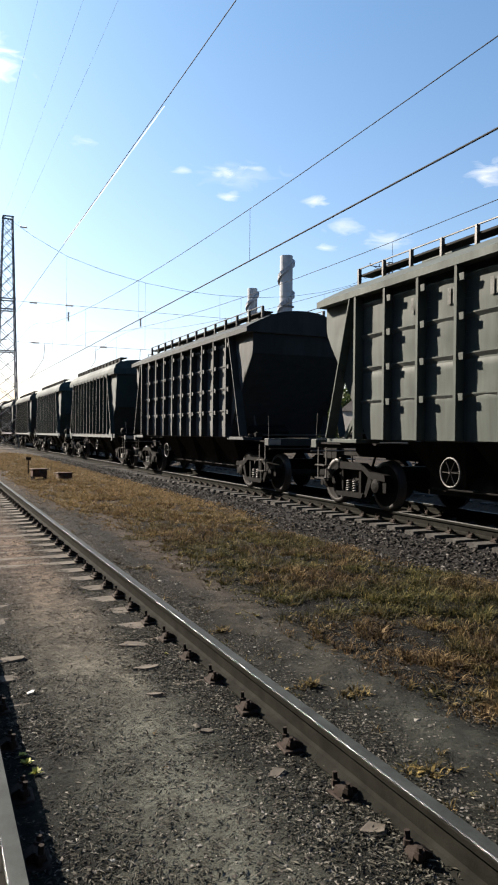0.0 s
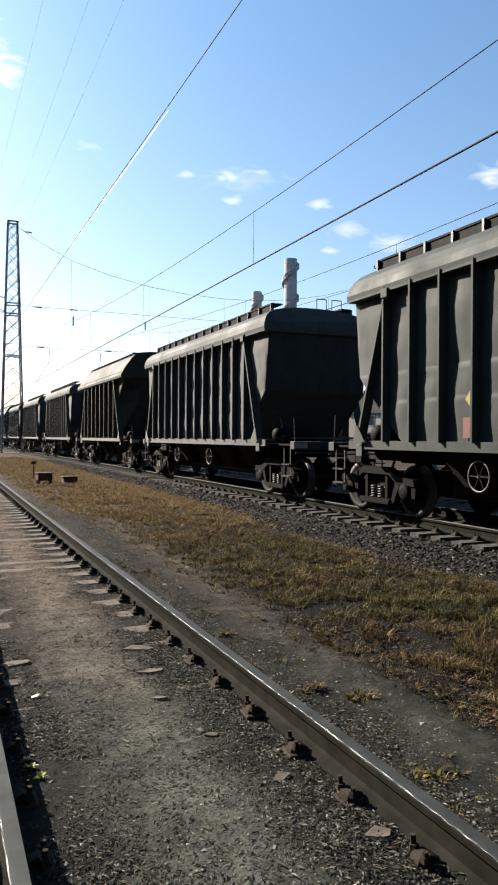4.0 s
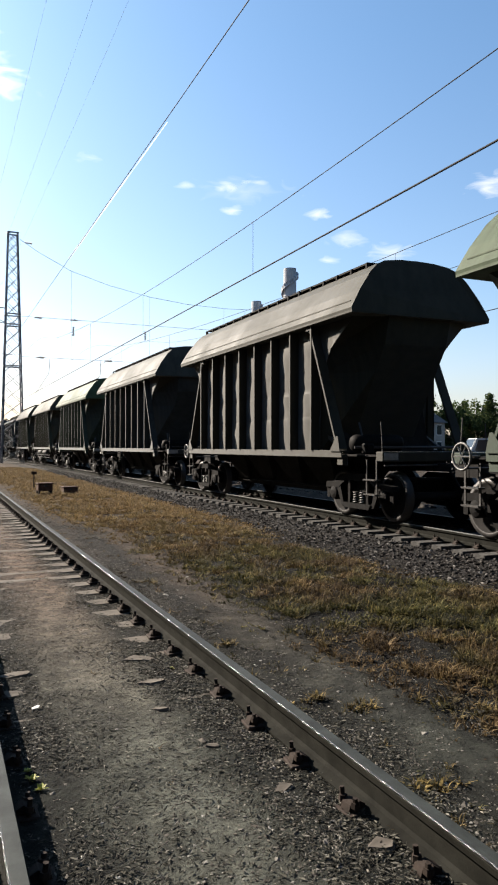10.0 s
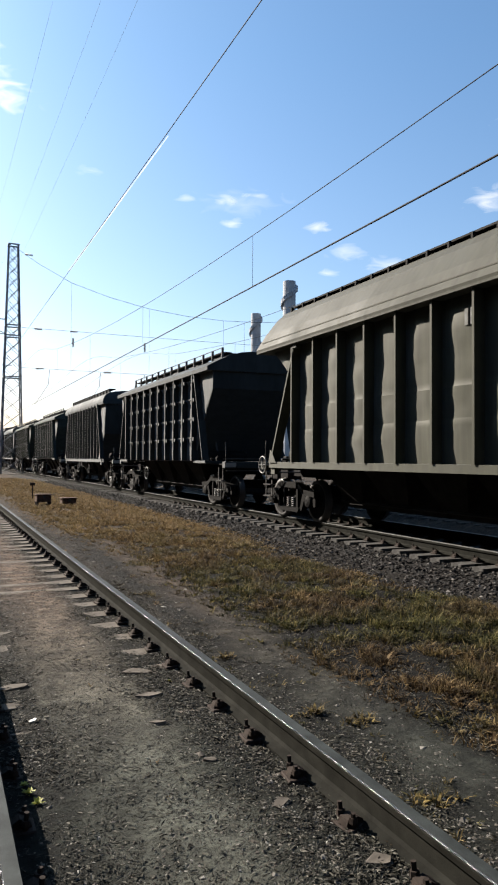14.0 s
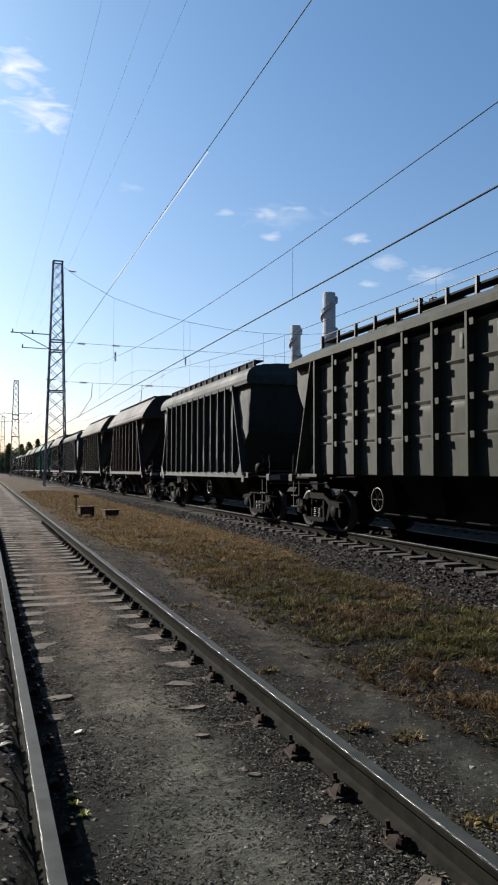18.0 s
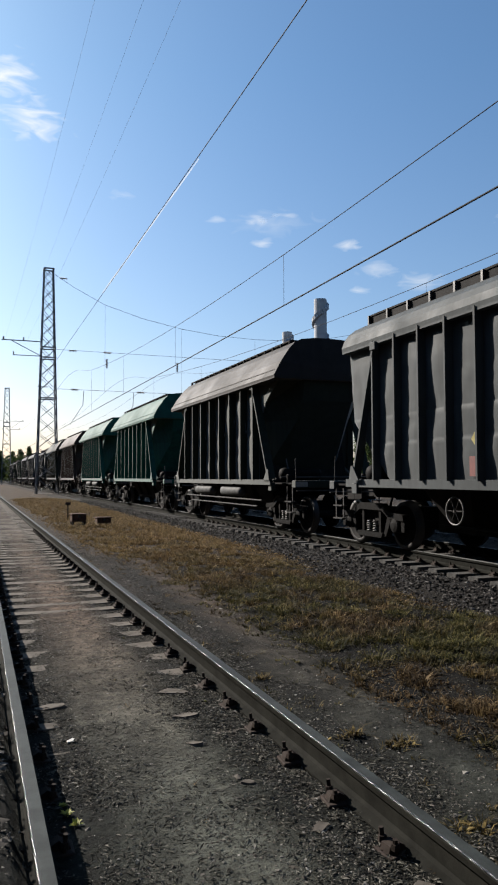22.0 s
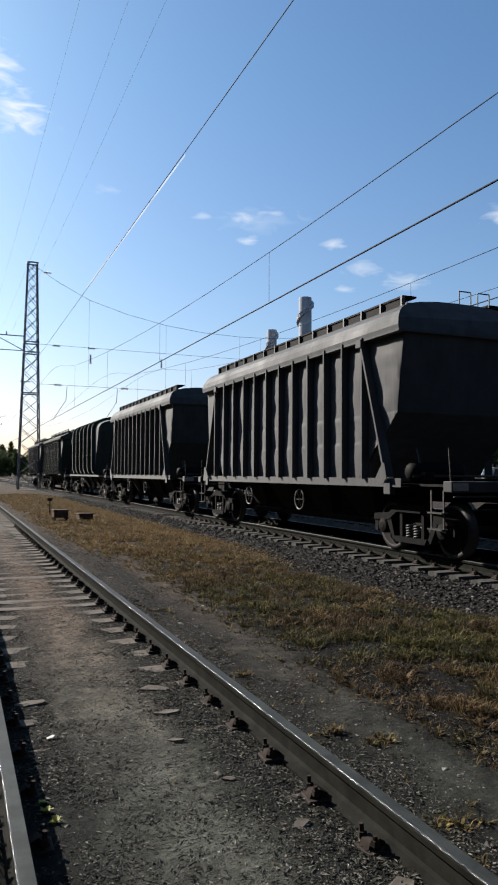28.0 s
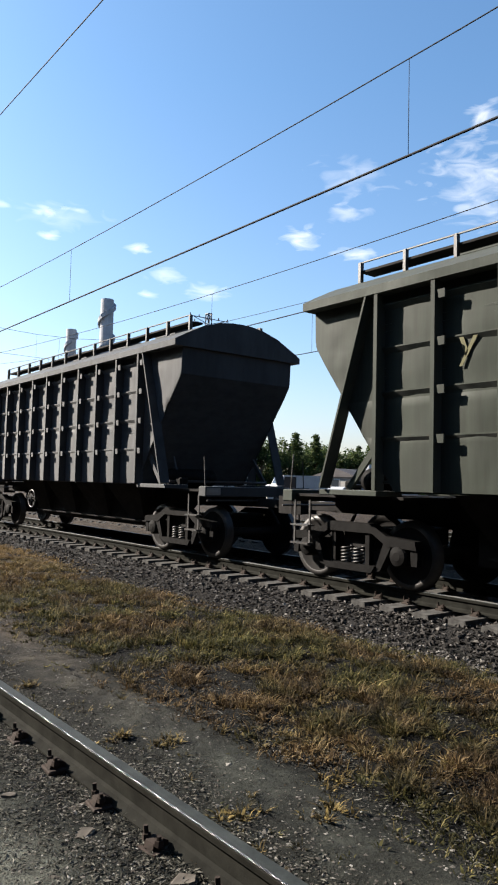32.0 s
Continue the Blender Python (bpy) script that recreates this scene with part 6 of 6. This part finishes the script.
def vehicle(name, label, x, y, turn, mat, lng, h, hood):
    """A parked vehicle: body shell, cab glass, wheels, lamps."""
    root = tagged(new(name), label, "vehicle")
    root.matrix_basis = pose(x, y, 0.0, 0, 0, turn)
    w = 0.92
    L = lng / 2
    out = [(-L, 0.35), (L, 0.35), (L, 0.85), (L - hood * 0.9, 0.98), (L - hood - 0.55, h), (-L + 0.15, h), (-L, 1.0)]
    bm = prism(out, "x", -w, w)
    bmesh.ops.bevel(bm, geom=bm.edges[:], offset=0.05, segments=2, affect="EDGES")
    part("body", bm, mat, root)
    for s in (-1, 1):
        part("side_window", prism([(L - hood - 0.35, 1.02), (L - hood - 0.70, h - 0.12), (L - hood - 1.7, h - 0.12), (L - hood - 1.7, 1.02)], "x", s * (w - 0.01), s * (w + 0.012)), GLASS, root)
        for t in (-1, 1):
            wh = part("wheel", lathe_x([(-0.11, 0.2), (-0.11, 0.32), (0.11, 0.32), (0.11, 0.2)], 16), TYRE, root, at=pose(s * (w - 0.1), t * (L - 0.85), 0.32))
            part("rim", lathe_x([(-0.115, 0.05), (-0.115, 0.2), (0.115, 0.2), (0.115, 0.05)], 12), STEEL_DUSTY, wh)
        part("headlight", box(s * 0.55, s * 0.82, L - 0.03, L + 0.02, 0.66, 0.80, 0.01), WHITE_P, root)
    p, q = (L - hood * 0.9 - 0.05, 1.0), (L - hood - 0.52, h - 0.06)
    part("windscreen", prism([(p[0] + 0.02, p[1]), (q[0] + 0.02, q[1]), (q[0] - 0.03, q[1]), (p[0] - 0.03, p[1])], "x", -w + 0.12, w - 0.12), GLASS, root)
    return root


vehicle("van", "white delivery van parked beyond the yard", 39.5, 44.0, 70, VAN_W, 5.4, 2.3, 0.8)
vehicle("car", "silver car parked beyond the yard tracks", 36.0, 35.0, 80, CAR_G, 4.3, 1.5, 1.1)
vehicle("car", "white car parked beside a low shed", 44.0, 52.0, 60, VAN_W, 4.2, 1.5, 1.1)
vehicle("van", "pale grey van parked beside the house", 40.0, 60.0, 30, CAR_G, 5.0, 2.2, 0.8)


# ---- clouds: far thin veils, their sunlit white put in as emission ----
def cloud_material():
    m = bpy.data.materials.new("thin cloud")
    m.use_nodes = True
    nt = m.node_tree
    nt.nodes.clear()
    tc = nt.nodes.new("ShaderNodeTexCoord")
    oi = nt.nodes.new("ShaderNodeObjectInfo")
    sub = node(nt, "ShaderNodeVectorMath")
    sub.operation = "SUBTRACT"
    nt.links.new(tc.outputs["Generated"], sub.inputs[0])
    sub.inputs[1].default_value = (0.5, 0.5, 0.5)
    ln = node(nt, "ShaderNodeVectorMath")
    ln.operation = "LENGTH"
    flat = node(nt, "ShaderNodeVectorMath")
    flat.operation = "MULTIPLY"
    flat.inputs[1].default_value = (1, 0, 1)
    nt.links.new(sub.outputs[0], flat.inputs[0])
    nt.links.new(flat.outputs[0], ln.inputs[0])
    fall = node(nt, "ShaderNodeMapRange")
    nt.links.new(ln.outputs["Value"], fall.inputs["Value"])
    fall.inputs["From Min"].default_value, fall.inputs["From Max"].default_value = 0.5, 0.05
    fall.inputs["To Min"].default_value, fall.inputs["To Max"].default_value = -0.45, 0.16
    n = node(nt, "ShaderNodeTexNoise", Scale=0.021, Detail=5.0, Roughness=0.50, Distortion=0.9)
    mp = nt.nodes.new("ShaderNodeMapping")
    mp.inputs["Scale"].default_value = (0.55, 0.55, 1.6)
    geo = nt.nodes.new("ShaderNodeNewGeometry")
    nt.links.new(geo.outputs["Position"], mp.inputs["Vector"])
    nt.links.new(mp.outputs[0], n.inputs["Vector"])
    add = node(nt, "ShaderNodeMath")
    add.operation = "ADD"
    nt.links.new(fall.outputs[0], add.inputs[0])
    nt.links.new(n.outputs["Fac"], add.inputs[1])
    al = node(nt, "ShaderNodeMapRange")
    nt.links.new(add.outputs[0], al.inputs["Value"])
    al.inputs["From Min"].default_value, al.inputs["From Max"].default_value = 0.40, 1.45
    sepc = nt.nodes.new("ShaderNodeSeparateColor")
    nt.links.new(oi.outputs["Color"], sepc.inputs[0])
    mul = node(nt, "ShaderNodeMath")
    mul.operation = "MULTIPLY"
    nt.links.new(al.outputs[0], mul.inputs[0])
    nt.links.new(sepc.outputs[0], mul.inputs[1])
    mul.use_clamp = True
    # a steady glow stands in for sunlight on the vapour
    em = node(nt, "ShaderNodeEmission", Color=(0.96, 0.98, 1.0, 1), Strength=0.5)
    tr = nt.nodes.new("ShaderNodeBsdfTransparent")
    ms = nt.nodes.new("ShaderNodeMixShader")
    out = nt.nodes.new("ShaderNodeOutputMaterial")
    nt.links.new(mul.outputs[0], ms.inputs[0])
    nt.links.new(tr.outputs[0], ms.inputs[1])
    nt.links.new(em.outputs[0], ms.inputs[2])
    nt.links.new(ms.outputs[0], out.inputs["Surface"])
    return m


CLOUD = cloud_material()
# bearing, height above the horizon, width and height in degrees, thickness
CLOUDS = [(1.7, 28.4, 9.0, 7.0, 1.7), (3.6, 26.0, 10.5, 5.0, 1.7), (10.9, 21.5, 4.0, 1.4, 0.6), (18.2, 20.0, 2.8, 1.2, 0.6), (21.6, 19.9, 3.2, 1.4, 1.0), (23.9, 20.3, 3.8, 1.2, 1.0),
          (22.0, 18.3, 3.4, 1.5, 1.1), (29.1, 17.9, 4.0, 1.6, 1.1), (31.3, 16.1, 6.0, 3.2, 0.8), (34.6, 14.9, 7.0, 3.6, 0.9), (29.8, 14.5, 3.2, 1.3, 0.8), (41.9, 19.3, 6.0, 3.8, 1.2),
          (46.7, 17.9, 7.0, 2.2, 1.1), (56.0, 22.3, 14.5, 13.0, 0.85), (45.9, 23.4, 10.0, 6.0, 0.5), (45.5, 20.9, 7.0, 2.4, 0.7), (22.9, 19.8, 13.0, 3.6, 0.35), (56.4, 26.9, 5.5, 4.4, 1.1)]
for az, el, w, h, k in CLOUDS:
    D = 2400.0
    a, e = radians(az), radians(el)
    c = Vector((math.sin(a) * math.cos(e), math.cos(a) * math.cos(e), math.sin(e))) * D
    hw, hh = D * radians(w) / 2, D * radians(h) / 2
    # a shallow, bowed sheet of vapour
    N = 8
    V = [((i / N - 0.5) * 2 * hw, 0.06 * hw * math.cos((i / N - 0.5) * 3) * math.cos((j / N - 0.5) * 3), (j / N - 0.5) * 2 * hh) for j in range(N + 1) for i in range(N + 1)]
    F = [(j * (N + 1) + i, j * (N + 1) + i + 1, (j + 1) * (N + 1) + i + 1, (j + 1) * (N + 1) + i) for j in range(N) for i in range(N)]
    ob = stuff_mesh("cloud", V, F, CLOUD)
    ob.matrix_basis = Matrix.Translation(c) @ pose(0, 0, 0, 0, 0, -az) @ pose(0, 0, 0, el, 0, 0)
    ob.color = (k, k, k, 1)
    tagged(ob, "small thin white cloud in the blue sky", "cloud", kind="structure")


def contrail():
    """A straight vapour trail, thinning out at its far end."""
    def at(az, el):
        a, e = radians(az), radians(el)
        return Vector((math.sin(a) * math.cos(e), math.cos(a) * math.cos(e), math.sin(e))) * 2500
    p, q = at(TRAIL[0][0], TRAIL[0][1]), at(TRAIL[1][0], TRAIL[1][1])
    side = (q - p).cross(p).normalized()
    V, F = [], []
    for i in range(25):
        u = i / 24
        c = p.lerp(q, u)
        w = 1.7 + 1.0 * u
        n = len(V)
        V += [tuple(c - side * w), tuple(c - c.normalized() * w), tuple(c + side * w)]
        if i:
            F += [(n - 3, n - 2, n + 1, n), (n - 2, n - 1, n + 2, n + 1)]
    m = bpy.data.materials.new("vapour")
    m.use_nodes = True
    nt = m.node_tree
    nt.nodes.clear()
    # the trail's sunlit white is emitted, not reflected
    em = node(nt, "ShaderNodeEmission", Color=(0.96, 0.98, 1.0, 1), Strength=0.5)
    tr = nt.nodes.new("ShaderNodeBsdfTransparent")
    ms = nt.nodes.new("ShaderNodeMixShader")
    out = nt.nodes.new("ShaderNodeOutputMaterial")
    f = noise_tex(nt, 0.02, 4, 0.6)
    nt.links.new(ramp(nt, f, [(0.25, (0.15,) * 3), (0.6, (0.6,) * 3)]), ms.inputs[0])
    nt.links.new(tr.outputs[0], ms.inputs[1])
    nt.links.new(em.outputs[0], ms.inputs[2])
    nt.links.new(ms.outputs[0], out.inputs["Surface"])
    tagged(stuff_mesh("contrail", V, F, m), "thin straight white vapour trail in the sky", "cloud", kind="structure")


TRAIL = ((16.90, 24.29), (9.27, 14.27))
contrail()


def motions():
    travel = [(0.0, 0.0), (2.0, 30.2), (4.0, 60.57), (6.0, 90.99), (8.0, 121.35), (10.0, 151.64), (12.0, 181.84), (14.0, 211.94), (16.0, 241.92), (18.0, 271.84), (20.0, 301.73), (22.0, 331.59), (24.0, 361.44), (26.0, 391.26), (28.0, 421.06), (30.0, 450.83), (32.0, 480.61)]
    for w, y, k in wagons:
        walk(w, [(t, pose(FAR_C, y - s, RAIL + 0.03)) for t, s in travel])
        # the wheels roll while the wagon passes the place
        for b in w.children:
            if b.name.split(".")[0] != "bogie":
                continue
            for o in b.children:
                if o.name.split(".")[0] != "wheelset":
                    continue
                p = o.matrix_basis.translation.copy()
                s0 = max(0.0, y + b.matrix_basis.translation.y - 45)
                s1 = min(travel[-1][1], y + b.matrix_basis.translation.y + 6)
                rows, n = [], max(2, math.ceil((s1 - s0) / 0.68))
                for i in range(n + 1):
                    s = s0 + (s1 - s0) * i / n
                    t = next(ta + (tb - ta) * (s - sa) / (sb - sa) for (ta, sa), (tb, sb) in zip(travel, travel[1:]) if s <= sb + 1e-6)
                    rows.append((t, pose(p.x, p.y, p.z, math.degrees((s - s0) / TREADR))))
                if rows[0][0] > 0.2:
                    rows.insert(0, (0.0, rows[0][1]))
                if rows[-1][0] < SECONDS - 0.2:
                    rows.append((SECONDS, rows[-1][1]))
                walk(o, rows)


motions()
